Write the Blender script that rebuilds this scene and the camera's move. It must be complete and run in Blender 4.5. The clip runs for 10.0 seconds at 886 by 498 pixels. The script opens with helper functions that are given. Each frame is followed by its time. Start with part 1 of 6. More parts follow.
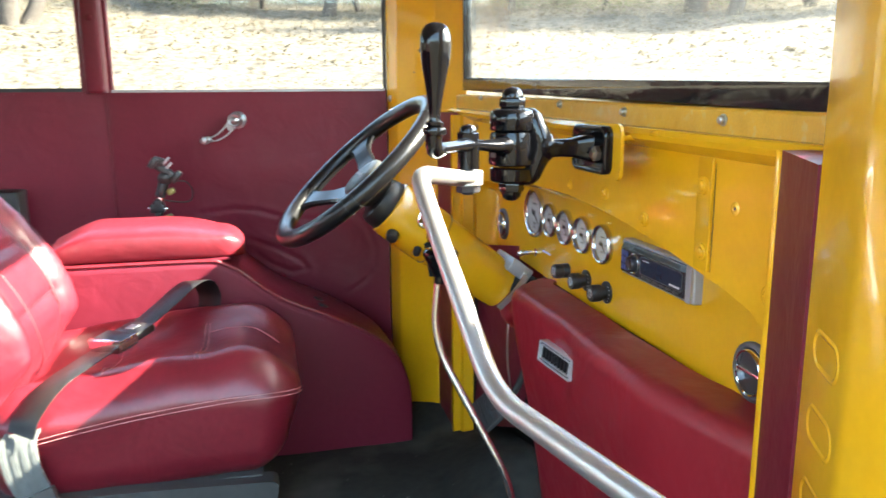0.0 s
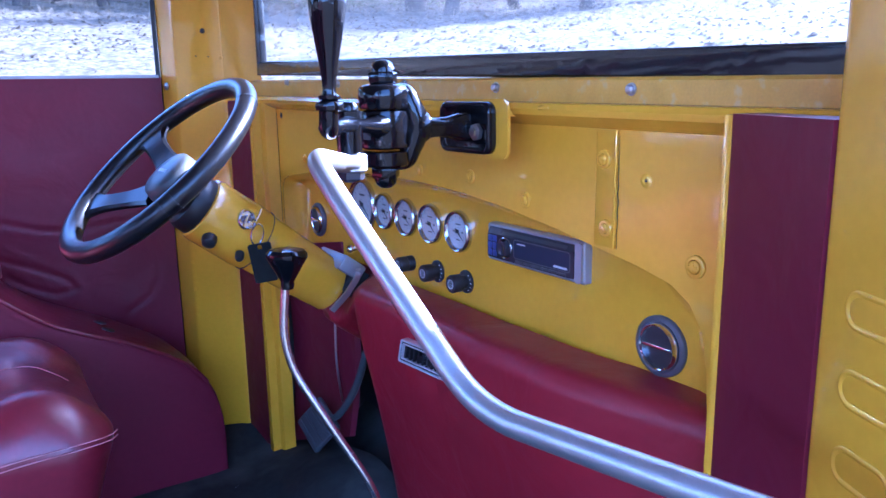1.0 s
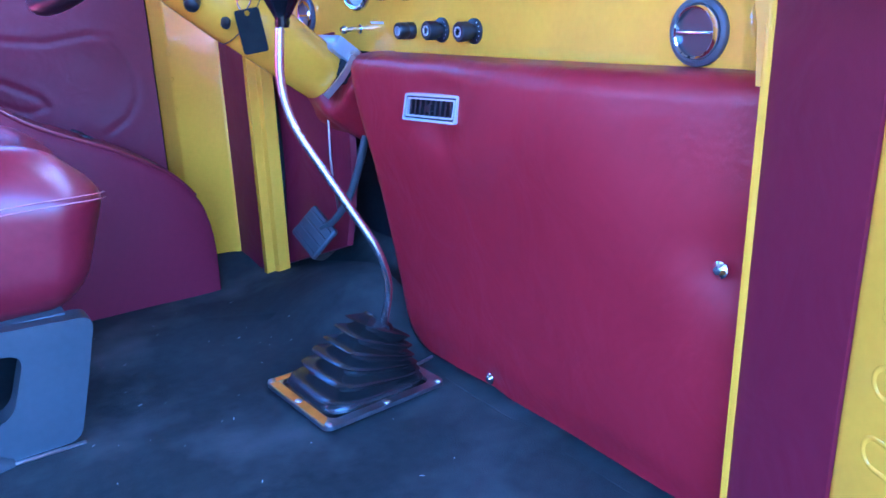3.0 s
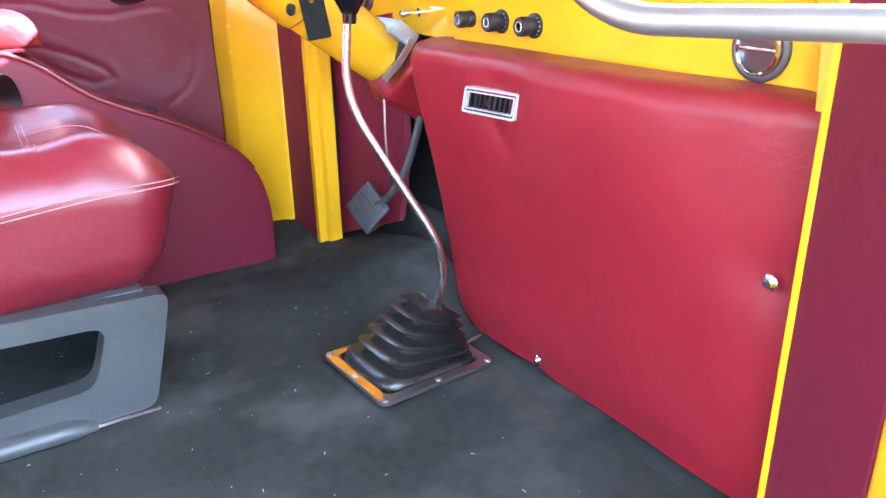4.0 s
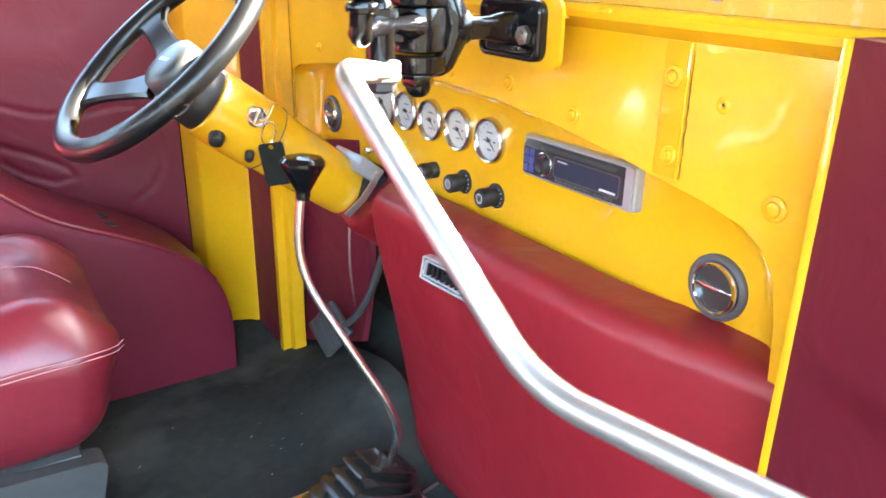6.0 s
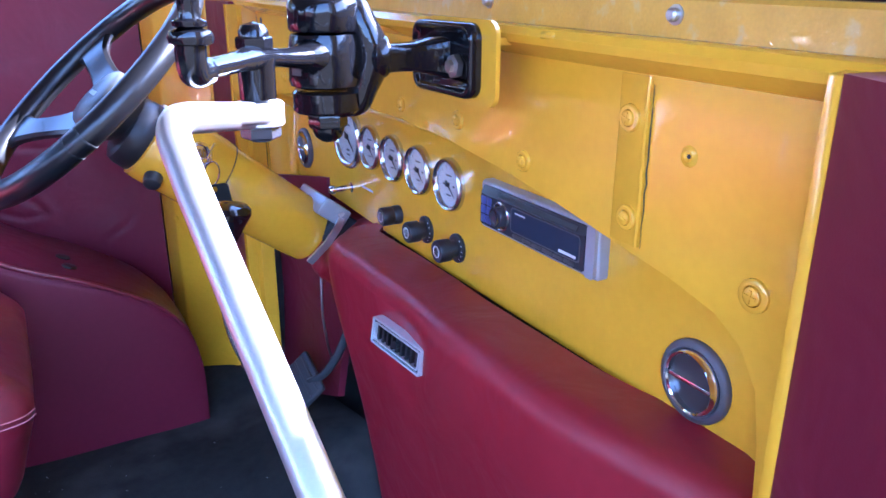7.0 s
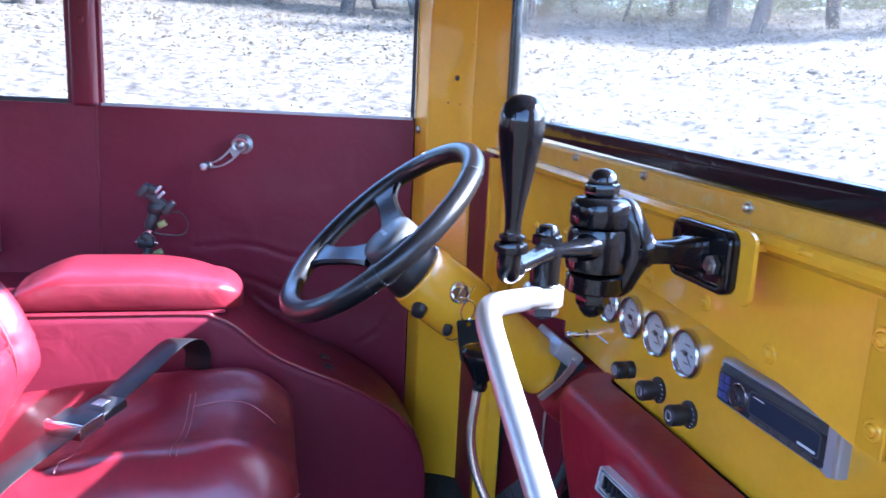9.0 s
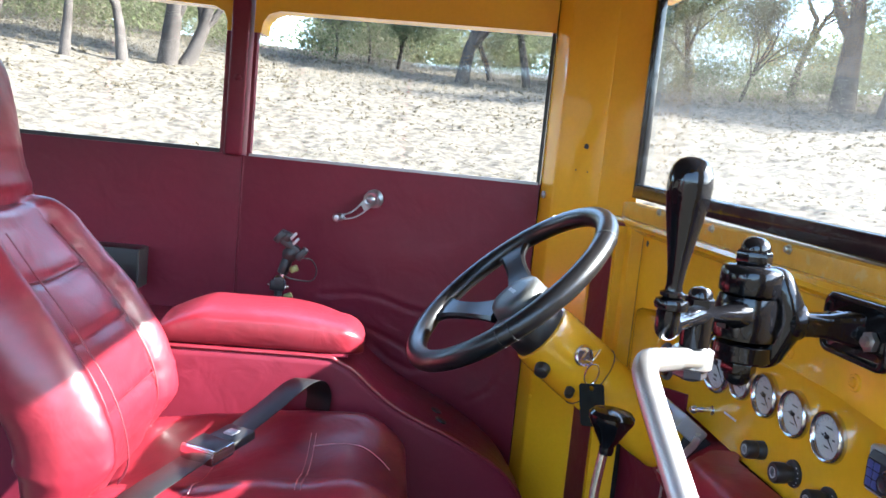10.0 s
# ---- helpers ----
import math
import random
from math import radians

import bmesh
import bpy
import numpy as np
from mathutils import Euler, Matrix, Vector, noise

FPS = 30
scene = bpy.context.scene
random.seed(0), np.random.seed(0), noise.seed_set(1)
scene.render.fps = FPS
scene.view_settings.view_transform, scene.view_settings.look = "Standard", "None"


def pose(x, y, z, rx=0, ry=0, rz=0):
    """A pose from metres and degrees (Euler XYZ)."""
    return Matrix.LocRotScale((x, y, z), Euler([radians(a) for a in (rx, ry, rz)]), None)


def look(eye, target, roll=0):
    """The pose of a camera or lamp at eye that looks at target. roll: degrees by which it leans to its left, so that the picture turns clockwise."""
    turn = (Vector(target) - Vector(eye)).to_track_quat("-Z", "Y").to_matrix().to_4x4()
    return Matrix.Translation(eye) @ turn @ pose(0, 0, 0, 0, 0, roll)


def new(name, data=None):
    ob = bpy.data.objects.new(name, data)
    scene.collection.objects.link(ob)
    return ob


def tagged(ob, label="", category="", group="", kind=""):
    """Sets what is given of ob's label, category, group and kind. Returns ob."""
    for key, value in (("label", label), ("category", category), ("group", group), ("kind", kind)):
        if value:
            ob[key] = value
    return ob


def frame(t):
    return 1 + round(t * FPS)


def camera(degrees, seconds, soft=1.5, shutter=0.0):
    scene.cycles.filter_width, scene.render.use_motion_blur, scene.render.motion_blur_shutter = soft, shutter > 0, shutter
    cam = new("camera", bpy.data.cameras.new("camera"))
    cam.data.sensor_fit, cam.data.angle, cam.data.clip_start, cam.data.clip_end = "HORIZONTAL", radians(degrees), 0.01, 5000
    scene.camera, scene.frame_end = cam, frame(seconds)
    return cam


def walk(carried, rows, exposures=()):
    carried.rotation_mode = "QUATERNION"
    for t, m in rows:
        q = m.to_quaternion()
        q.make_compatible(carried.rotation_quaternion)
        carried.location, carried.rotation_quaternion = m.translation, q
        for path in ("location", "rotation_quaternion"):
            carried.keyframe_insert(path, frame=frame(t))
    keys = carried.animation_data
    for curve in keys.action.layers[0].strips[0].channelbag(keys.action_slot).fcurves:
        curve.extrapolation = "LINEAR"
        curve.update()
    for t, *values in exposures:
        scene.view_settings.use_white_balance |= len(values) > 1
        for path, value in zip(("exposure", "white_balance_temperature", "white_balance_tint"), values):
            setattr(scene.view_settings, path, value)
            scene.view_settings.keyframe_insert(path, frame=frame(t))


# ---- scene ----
cam = camera(60.8, 10.0, shutter=0.2)
METRES, EYE, TILT, LEAN, TURN = 1.35, 0.78, 0.0, 0.0, -13.5
ROWS = [
    (0.0, 0.0001, 0.0036, 0.0004, -0.08, -11.47, 0.38),
    (0.5, -0.0253, 0.101, -0.0132, -11.69, -11.49, 0.34),
    (1.0, -0.1039, 0.0957, -0.0165, -20.19, -11.87, 0.9),
    (1.5, -0.1366, 0.0814, -0.0234, -24.96, -11.32, 1.27),
    (2.0, -0.1296, 0.1046, -0.1389, -26.36, -12.5, 0.92),
    (2.5, -0.1137, 0.1191, -0.1909, -25.17, -14.88, 1.22),
    (3.0, -0.1347, 0.1114, -0.1886, -22.15, -17.76, 1.55),
    (3.2, -0.1415, 0.1104, -0.1814, -21.55, -18.94, 1.5),
    (4.3, -0.166, 0.1005, -0.1192, -18.82, -22.45, 0.7),
    (4.5, -0.1757, 0.1075, -0.1019, -19.14, -22.85, 0.33),
    (5.0, -0.202, 0.1194, -0.0535, -19.5, -22.69, -0.22),
    (5.5, -0.1906, 0.1194, -0.0221, -19.69, -22.07, -0.71),
    (6.0, -0.1026, 0.1666, -0.0011, -19.38, -20.97, -0.92),
    (6.2, -0.0576, 0.1986, -0.0072, -18.95, -20.51, -0.95),
    (7.3, 0.0065, 0.2419, 0.0007, -13.93, -18.66, 0.04),
    (7.5, 0.0048, 0.2336, 0.0185, -12.25, -17.77, -0.14),
    (8.0, -0.0002, 0.2149, 0.0358, -8.68, -15.65, -0.69),
    (8.5, -0.0123, 0.2056, 0.0367, -4.44, -13.74, -1.67),
    (9.0, -0.0386, 0.185, 0.0496, 0.85, -11.46, -2.71),
    (9.5, -0.061, 0.1699, 0.0551, 5.67, -9.58, -3.95),
    (10.0, -0.0712, 0.1623, 0.0396, 8.8, -6.94, -5.58),
]
# exposure and white balance drift of the handheld camera: seconds, stops, kelvin, tint
EXPOSURES = [(0.0, 4.3, 7000, -1), (0.5, 4.02, 5400, 20), (1.0, 3.98, 4250, 29), (2.0, 4.3, 3850, 22), (2.5, 4.78, 3450, 19), (3.2, 5.2, 3950, 20),
             (4.3, 5.98, 7000, 7), (5.5, 5.76, 7000, 6), (6.2, 5.22, 6800, 0), (7.3, 4.45, 4250, 32), (8.0, 4.32, 4350, 25), (8.5, 4.2, 4500, 20), (9.5, 3.92, 5500, 10), (10.0, 3.88, 5900, 5)]
walk(cam, [(t, pose(0, 0, EYE, TILT, LEAN, TURN) @ pose(METRES * x, METRES * y, METRES * z, 90 + pitch, roll, yaw)) for t, x, y, z, yaw, pitch, roll in ROWS], EXPOSURES)

# ---- light ----
SUN = Vector((0.79, -0.13, 0.548)).normalized()      # towards the sun
sun = new("sun", bpy.data.lights.new("sun", "SUN"))
sun.data.energy, sun.data.angle, sun.data.color = 3.75, radians(0.53), (1.0, 0.94, 0.86)
sun.matrix_world = look(SUN * 60, (0, 0, 0))
world = bpy.data.worlds.new("sky")
scene.world = world
world.use_nodes = True
wn = world.node_tree.nodes
sky = wn.new("ShaderNodeTexSky")
sky.sky_type, sky.sun_disc, sky.dust_density = "NISHITA", False, 1.2
sky.sun_elevation = math.asin(SUN.z)
sky.sun_rotation = math.atan2(SUN.x, SUN.y)
world.node_tree.links.new(sky.outputs[0], wn["Background"].inputs[0])
wn["Background"].inputs[1].default_value = 0.12


# ---- materials ----
def material(name, base, rough=0.5, metal=0.0, coat=0.0, var=0.12, vscale=6.0, bump=0.0, bscale=300.0,
             kind="noise", wear=0.0, rvar=0.15, spec=0.5, wscale=11.0, random_tint=0.0, wrinkle=0.0, chips=None, chip_scale=46.0, chip_from=0.53, chip_to=0.57):
    m = bpy.data.materials.new(name)
    m.use_nodes = True
    nt = m.node_tree
    n, l = nt.nodes, nt.links
    p = n["Principled BSDF"]
    tc = n.new("ShaderNodeTexCoord")
    big = n.new("ShaderNodeTexNoise")
    big.inputs["Scale"].default_value, big.inputs["Detail"].default_value = vscale, 5
    l.new(tc.outputs["Object"], big.inputs["Vector"])
    fine = n.new("ShaderNodeTexNoise")
    fine.inputs["Scale"].default_value, fine.inputs["Detail"].default_value = vscale * 14, 4
    l.new(tc.outputs["Object"], fine.inputs["Vector"])
    mixf = n.new("ShaderNodeMix")
    mixf.inputs[0].default_value = 0.35
    l.new(big.outputs[0], mixf.inputs[2])
    l.new(fine.outputs[0], mixf.inputs[3])
    ramp = n.new("ShaderNodeValToRGB")
    ramp.color_ramp.elements[0].position, ramp.color_ramp.elements[1].position = 0.3, 0.7
    ramp.color_ramp.elements[0].color = (*[c * (1 - var) for c in base], 1)
    ramp.color_ramp.elements[1].color = (*[min(1, c * (1 + var)) for c in base], 1)
    l.new(mixf.outputs[0], ramp.inputs[0])
    col = ramp.outputs[0]
    if random_tint:
        info = n.new("ShaderNodeObjectInfo")
        hsv = n.new("ShaderNodeHueSaturation")
        mr = n.new("ShaderNodeMapRange")
        mr.inputs[3].default_value, mr.inputs[4].default_value = 1 - random_tint, 1 + random_tint
        l.new(info.outputs["Random"], mr.inputs[0])
        l.new(mr.outputs[0], hsv.inputs["Value"])
        l.new(col, hsv.inputs["Color"])
        col = hsv.outputs[0]
    if chips:
        cn, cr, cm = n.new("ShaderNodeTexNoise"), n.new("ShaderNodeMapRange"), n.new("ShaderNodeMix")
        cn.inputs["Scale"].default_value, cn.inputs["Detail"].default_value = chip_scale, 6
        cr.inputs[1].default_value, cr.inputs[2].default_value = chip_from, chip_to
        cm.data_type = "RGBA"
        cm.inputs["B"].default_value = (*chips, 1)
        l.new(tc.outputs["Object"], cn.inputs["Vector"])
        l.new(cn.outputs[0], cr.inputs[0])
        l.new(cr.outputs[0], cm.inputs["Factor"])
        l.new(col, cm.inputs["A"])
        col = cm.outputs["Result"]
    l.new(col, p.inputs["Base Color"])
    rr = n.new("ShaderNodeMapRange")
    rr.inputs[3].default_value, rr.inputs[4].default_value = max(0.02, rough * (1 - rvar)), min(1, rough * (1 + rvar))
    l.new(fine.outputs[0], rr.inputs[0])
    l.new(rr.outputs[0], p.inputs["Roughness"])
    p.inputs["Metallic"].default_value = metal
    p.inputs["Specular IOR Level"].default_value = spec
    if coat:
        p.inputs["Coat Weight"].default_value, p.inputs["Coat Roughness"].default_value = coat, 0.06
    height = None
    if bump:
        if kind == "leather":
            t = n.new("ShaderNodeTexVoronoi")
            t.inputs["Scale"].default_value = bscale
            out = t.outputs["Distance"]
        else:
            t = n.new("ShaderNodeTexNoise")
            t.inputs["Scale"].default_value, t.inputs["Detail"].default_value = bscale, 3
            out = t.outputs[0]
        l.new(tc.outputs["Object"], t.inputs["Vector"])
        b = n.new("ShaderNodeBump")
        b.inputs["Strength"].default_value, b.inputs["Distance"].default_value = bump, 0.5 / bscale
        l.new(out, b.inputs["Height"])
        height = b
    if wrinkle:
        w = n.new("ShaderNodeTexNoise")
        w.inputs["Scale"].default_value, w.inputs["Detail"].default_value, w.inputs["Distortion"].default_value = wscale, 3 if wscale > 8 else 1, 0.8
        l.new(tc.outputs["Object"], w.inputs["Vector"])
        b2 = n.new("ShaderNodeBump")
        b2.inputs["Strength"].default_value, b2.inputs["Distance"].default_value = wrinkle, 0.02
        l.new(w.outputs[0], b2.inputs["Height"])
        if height:
            l.new(height.outputs[0], b2.inputs["Normal"])
        height = b2
    if height:
        l.new(height.outputs[0], p.inputs["Normal"])
        if coat and kind != "leather":
            l.new(height.outputs[0], p.inputs["Coat Normal"])
    return m


def glass(name, tint=(1, 1, 1)):
    """Thin clear sheet: straight transmission, mirror gloss at a slant."""
    m = bpy.data.materials.new(name)
    m.use_nodes = True
    nt = m.node_tree
    n, l = nt.nodes, nt.links
    n.remove(n["Principled BSDF"])
    clear, gloss, mix = n.new("ShaderNodeBsdfTransparent"), n.new("ShaderNodeBsdfGlossy"), n.new("ShaderNodeMixShader")
    clear.inputs["Color"].default_value = (*tint, 1)
    gloss.inputs["Roughness"].default_value = 0.02
    facing, power, scale = n.new("ShaderNodeLayerWeight"), n.new("ShaderNodeMath"), n.new("ShaderNodeMath")
    facing.inputs["Blend"].default_value = 0.5
    power.operation, power.inputs[1].default_value = "POWER", 5
    scale.operation, scale.inputs[1].default_value, scale.inputs[2].default_value = "MULTIPLY_ADD", 0.5, 0.025
    l.new(facing.outputs["Facing"], power.inputs[0])
    l.new(power.outputs[0], scale.inputs[0])
    l.new(scale.outputs[0], mix.inputs[0])
    l.new(clear.outputs[0], mix.inputs[1])
    l.new(gloss.outputs[0], mix.inputs[2])
    l.new(mix.outputs[0], n["Material Output"].inputs["Surface"])
    return m


def dusty(m, amount):
    """A thin film of dust on a glass; its streaks along the pane imitate a veil of reflections."""
    n, l = m.node_tree.nodes, m.node_tree.links
    out = n["Material Output"].inputs["Surface"]
    clean = out.links[0].from_socket
    tc, st, ns, mr = n.new("ShaderNodeTexCoord"), n.new("ShaderNodeMapping"), n.new("ShaderNodeTexNoise"), n.new("ShaderNodeMapRange")
    st.inputs["Scale"].default_value = (1, 3, 16)
    ns.inputs["Scale"].default_value, ns.inputs["Detail"].default_value = 2.2, 6
    mr.inputs[1].default_value, mr.inputs[2].default_value = 0.25, 0.75
    mr.inputs[3].default_value, mr.inputs[4].default_value = amount * 0.5, amount * 1.5
    dust, film = n.new("ShaderNodeBsdfTranslucent"), n.new("ShaderNodeMixShader")
    dust.inputs["Color"].default_value = (0.72, 0.70, 0.68, 1)
    l.new(tc.outputs["Object"], st.inputs["Vector"])
    l.new(st.outputs[0], ns.inputs["Vector"])
    l.new(ns.outputs[0], mr.inputs[0])
    l.new(mr.outputs[0], film.inputs[0])
    l.new(clean, film.inputs[1])
    l.new(dust.outputs[0], film.inputs[2])
    l.new(film.outputs[0], out)
    return m


YELLOW = material("yellow_paint", (0.74, 0.383, 0.012), 0.24, coat=0.6, var=0.07, vscale=9, wrinkle=0.22, wscale=5.0)
YELLOW_OLD = material("worn_yellow_paint", (0.62, 0.34, 0.03), 0.34, coat=0.4, var=0.14, vscale=30, bump=0.15, bscale=90, chips=(0.60, 0.40, 0.12), chip_scale=60, chip_from=0.58, chip_to=0.66)
VINYL = material("burgundy_vinyl", (0.142, 0.0122, 0.0262), 0.42, var=0.10, vscale=7, bump=0.03, bscale=500, kind="leather", wrinkle=0.14, spec=0.25)
PADDED = material("padded_burgundy_vinyl", (0.240, 0.0098, 0.0184), 0.42, var=0.12, vscale=5, bump=0.03, bscale=500, kind="leather", wrinkle=0.20, spec=0.5)
LEATHER = material("red_leather", (0.150, 0.0092, 0.0180), 0.38, coat=0.20, var=0.24, vscale=6, wrinkle=0.16, spec=0.5)
LEATHER.node_tree.nodes["Principled BSDF"].inputs["Coat Roughness"].default_value = 0.22
THREAD = material("pale_thread", (0.46, 0.18, 0.185), 0.8, bump=0.4, bscale=1500)
WELT = material("dark_welt", (0.10, 0.008, 0.016), 0.5)
CARPET = material("black_carpet", (0.034, 0.035, 0.030), 0.95, var=0.5, vscale=4.2, bump=0.9, bscale=500, spec=0.2, chips=(0.092, 0.090, 0.077), chip_scale=5.5, chip_from=0.50, chip_to=0.72)
ENAMEL = material("black_enamel", (0.004, 0.004, 0.005), 0.10, coat=0.0, var=0.2, bump=0.10, bscale=120, spec=0.42, wrinkle=0.03)
SEAL = material("glossy_seal", (0.006, 0.006, 0.007), 0.16, coat=0.15, var=0.2, wrinkle=0.12)
PLASTIC = material("black_plastic", (0.014, 0.014, 0.015), 0.42, var=0.2, bump=0.15, bscale=900)
RUBBER = material("black_rubber", (0.020, 0.019, 0.017), 0.24, var=0.15, vscale=3, spec=0.6)
WHEEL = material("wheel_leather", (0.006, 0.006, 0.007), 0.30, var=0.25, bump=0.08, bscale=900, kind="leather")
TAG = material("matt_black_card", (0.011, 0.012, 0.010), 0.75, var=0.3, vscale=60, spec=0.15)
GREY = material("grey_plastic", (0.050, 0.052, 0.051), 0.40, var=0.2, vscale=9, bump=0.2, bscale=900)
CHROME = material("chrome", (0.82, 0.82, 0.83), 0.09, metal=1, var=0.04)
BEZEL = material("satin_chrome", (0.55, 0.55, 0.56), 0.20, metal=1, var=0.05)
ALUMINIUM = material("brushed_aluminium", (0.66, 0.66, 0.67), 0.42, metal=1, var=0.08, vscale=40, bump=0.06, bscale=500)
STEEL = material("zinc_steel", (0.50, 0.49, 0.47), 0.36, metal=1, var=0.2, vscale=60)
DIAL = material("white_dial", (0.50, 0.50, 0.48), 0.35, var=0.03)
INK = material("black_ink", (0.02, 0.02, 0.02), 0.5)
WHITE_INK = material("white_ink", (0.7, 0.7, 0.7), 0.5)
BLUE = material("blue_buttons", (0.05, 0.065, 0.21), 0.35)
# the blue in the base stands in for sky reflected on the display
DARK_GLASS = material("sky_tinted_display", (0.020, 0.030, 0.050), 0.22, coat=0.1, spec=0.35)
POLISHED = material("worn_chrome", (0.80, 0.79, 0.77), 0.26, metal=1, var=0.08, vscale=60)
RING = material("grey_ring", (0.085, 0.078, 0.082), 0.45, var=0.15)
BOWL = material("dull_duct_metal", (0.085, 0.083, 0.083), 0.30, metal=0.6, var=0.1)
SILVER = material("silver_plastic", (0.36, 0.36, 0.37), 0.38, metal=0.35, var=0.06)
SMOKED = material("smoked_gloss", (0.045, 0.044, 0.052), 0.20, metal=0.35, var=0.06, vscale=4, rvar=0.05)
WEBBING = material("grey_webbing", (0.0085, 0.0085, 0.009), 0.46, var=0.2, vscale=30, bump=0.5, bscale=1400, spec=0.55)
PALE_WEBBING = material("pale_webbing", (0.095, 0.102, 0.10), 0.8, var=0.25, vscale=60, bump=0.7, bscale=900)
GLASS = glass("clear_glass")
SCREEN_GLASS = dusty(glass("dust_and_veil_glass"), 0.007)
HEADLINER = material("headliner", (0.30, 0.27, 0.21), 0.9)
ORANGE = material("orange_primer", (0.62, 0.20, 0.01), 0.5, var=0.25, vscale=40)
# near-black for holes, slots and hollows, in place of their shade
DARK = material("void_shade_black", (0.02, 0.02, 0.022), 0.8)
GROUND = material("dry_earth", (0.073, 0.063, 0.048), 0.95, var=0.95, vscale=6.0, bump=0.6, bscale=14, spec=0.1)
GRASS = material("dry_grass", (0.094, 0.078, 0.053), 0.95, var=0.35, vscale=1.5, spec=0.15)
BARK = material("oak_bark", (0.052, 0.045, 0.040), 0.95, var=0.4, vscale=3, bump=1.0, bscale=30, spec=0.1)
LEAF = material("oak_leaf", (0.105, 0.118, 0.058), 0.9, var=0.55, vscale=0.6, spec=0.1)
BRUSH = material("dry_brush", (0.19, 0.165, 0.12), 0.95, var=0.5, vscale=0.6, spec=0.1)
for leafy in (LEAF, BRUSH, GRASS):
    nt = leafy.node_tree
    thin, both = nt.nodes.new("ShaderNodeBsdfTranslucent"), nt.nodes.new("ShaderNodeMixShader")
    both.inputs[0].default_value = 0.5
    nt.links.new(nt.nodes["Principled BSDF"].inputs["Base Color"].links[0].from_socket, thin.inputs["Color"])
    nt.links.new(nt.nodes["Principled BSDF"].outputs[0], both.inputs[1])
    nt.links.new(thin.outputs[0], both.inputs[2])
    nt.links.new(both.outputs[0], nt.nodes["Material Output"].inputs["Surface"])
TRIM = material("bright_trim", (0.74, 0.74, 0.74), 0.34, metal=0.5, var=0.05)


# ---- mesh helpers ----
def finish(name, bm, mat, angle=38):
    me = bpy.data.meshes.new(name)
    bmesh.ops.recalc_face_normals(bm, faces=bm.faces)
    bm.to_mesh(me)
    bm.free()
    me.materials.append(mat)
    me.shade_smooth()
    me.set_sharp_from_angle(angle=radians(angle))
    return me


def part(name, bm, mat, parent=None, label="", angle=38):
    ob = new(name, finish(name, bm, mat, angle))
    if parent is not None:
        ob.parent = parent
    if label:
        ob["label"] = label
    return ob


def thing(name, label, category, group=""):
    return tagged(new(name), label, category, group)


def setting(name, bm, mat, label, category="", angle=38):
    return tagged(part(name, bm, mat, None, "", angle), label, category or name.split("_")[0], kind="structure")


def B():
    return bmesh.new()


def box(bm, x0, x1, y0, y1, z0, z1, bev=0.0, seg=2, m=None):
    r = bmesh.ops.create_cube(bm, size=1)["verts"]
    for v in r:
        v.co = Vector(((x0 + x1) / 2 + v.co.x * (x1 - x0), (y0 + y1) / 2 + v.co.y * (y1 - y0), (z0 + z1) / 2 + v.co.z * (z1 - z0)))
    if bev:
        es = list({e for v in r for e in v.link_edges})
        g = bmesh.ops.bevel(bm, geom=es, offset=bev, segments=seg, profile=0.5, affect="EDGES")
        r = list({v for f in g["faces"] for v in f.verts} | {v for v in r if v.is_valid})
    if m is not None:
        for v in r:
            v.co = m @ v.co
    return r


def basis(axis):
    a = Vector(axis).normalized()
    u = a.orthogonal().normalized()
    return a, u, a.cross(u)


def rings(bm, loops, close=True, cap=True):
    rows = [[bm.verts.new(p) for p in lp] for lp in loops]
    k = len(rows[0])
    for a, b in zip(rows, rows[1:]):
        for i in range(k if close else k - 1):
            j = (i + 1) % k
            bm.faces.new((a[i], a[j], b[j], b[i]))
    if cap:
        bm.faces.new(rows[0][::-1])
        bm.faces.new(rows[-1])
    return rows


def lathe(bm, origin, axis, profile, seg=24):
    """profile: (radius, height along the axis) pairs; ends are capped."""
    a, u, w = basis(axis)
    o = Vector(origin)
    rings(bm, [[o + a * h + (u * math.cos(t) + w * math.sin(t)) * max(r, 0.0003)
                for t in [2 * math.pi * i / seg for i in range(seg)]] for r, h in profile])


def rod(bm, p0, p1, r0, r1=None, seg=20, bev=0.0):
    p0, p1 = Vector(p0), Vector(p1)
    r1 = r0 if r1 is None else r1
    L = (p1 - p0).length
    prof = [(r0, 0), (r1, L)] if not bev else [(r0 - bev, 0), (r0 - bev * .3, bev * .3), (r0, bev), (r1, L - bev), (r1 - bev * .3, L - bev * .3), (r1 - bev, L)]
    lathe(bm, p0, p1 - p0, prof, seg)


def fillet(pts, radius, n=7):
    pts = [Vector(p) for p in pts]
    out = [pts[0]]
    for a, b, c in zip(pts, pts[1:], pts[2:]):
        r = min(radius, (a - b).length * 0.48, (c - b).length * 0.48)
        p, q = b + (a - b).normalized() * r, b + (c - b).normalized() * r
        out += [p.lerp(b, t).lerp(b.lerp(q, t), t) for t in [i / n for i in range(n + 1)]]
    return out + [pts[-1]]


def smooth(pts, n=6):
    """A Catmull-Rom line through pts."""
    P = [Vector(p) for p in pts]
    P = [2 * P[0] - P[1]] + P + [2 * P[-1] - P[-2]]
    out = []
    for a, b, c, d in zip(P, P[1:], P[2:], P[3:]):
        for i in range(n):
            t = i / n
            out.append(0.5 * (2 * b + (c - a) * t + (2 * a - 5 * b + 4 * c - d) * t * t + (3 * b - a - 3 * c + d) * t ** 3))
    return out + [P[-2]]


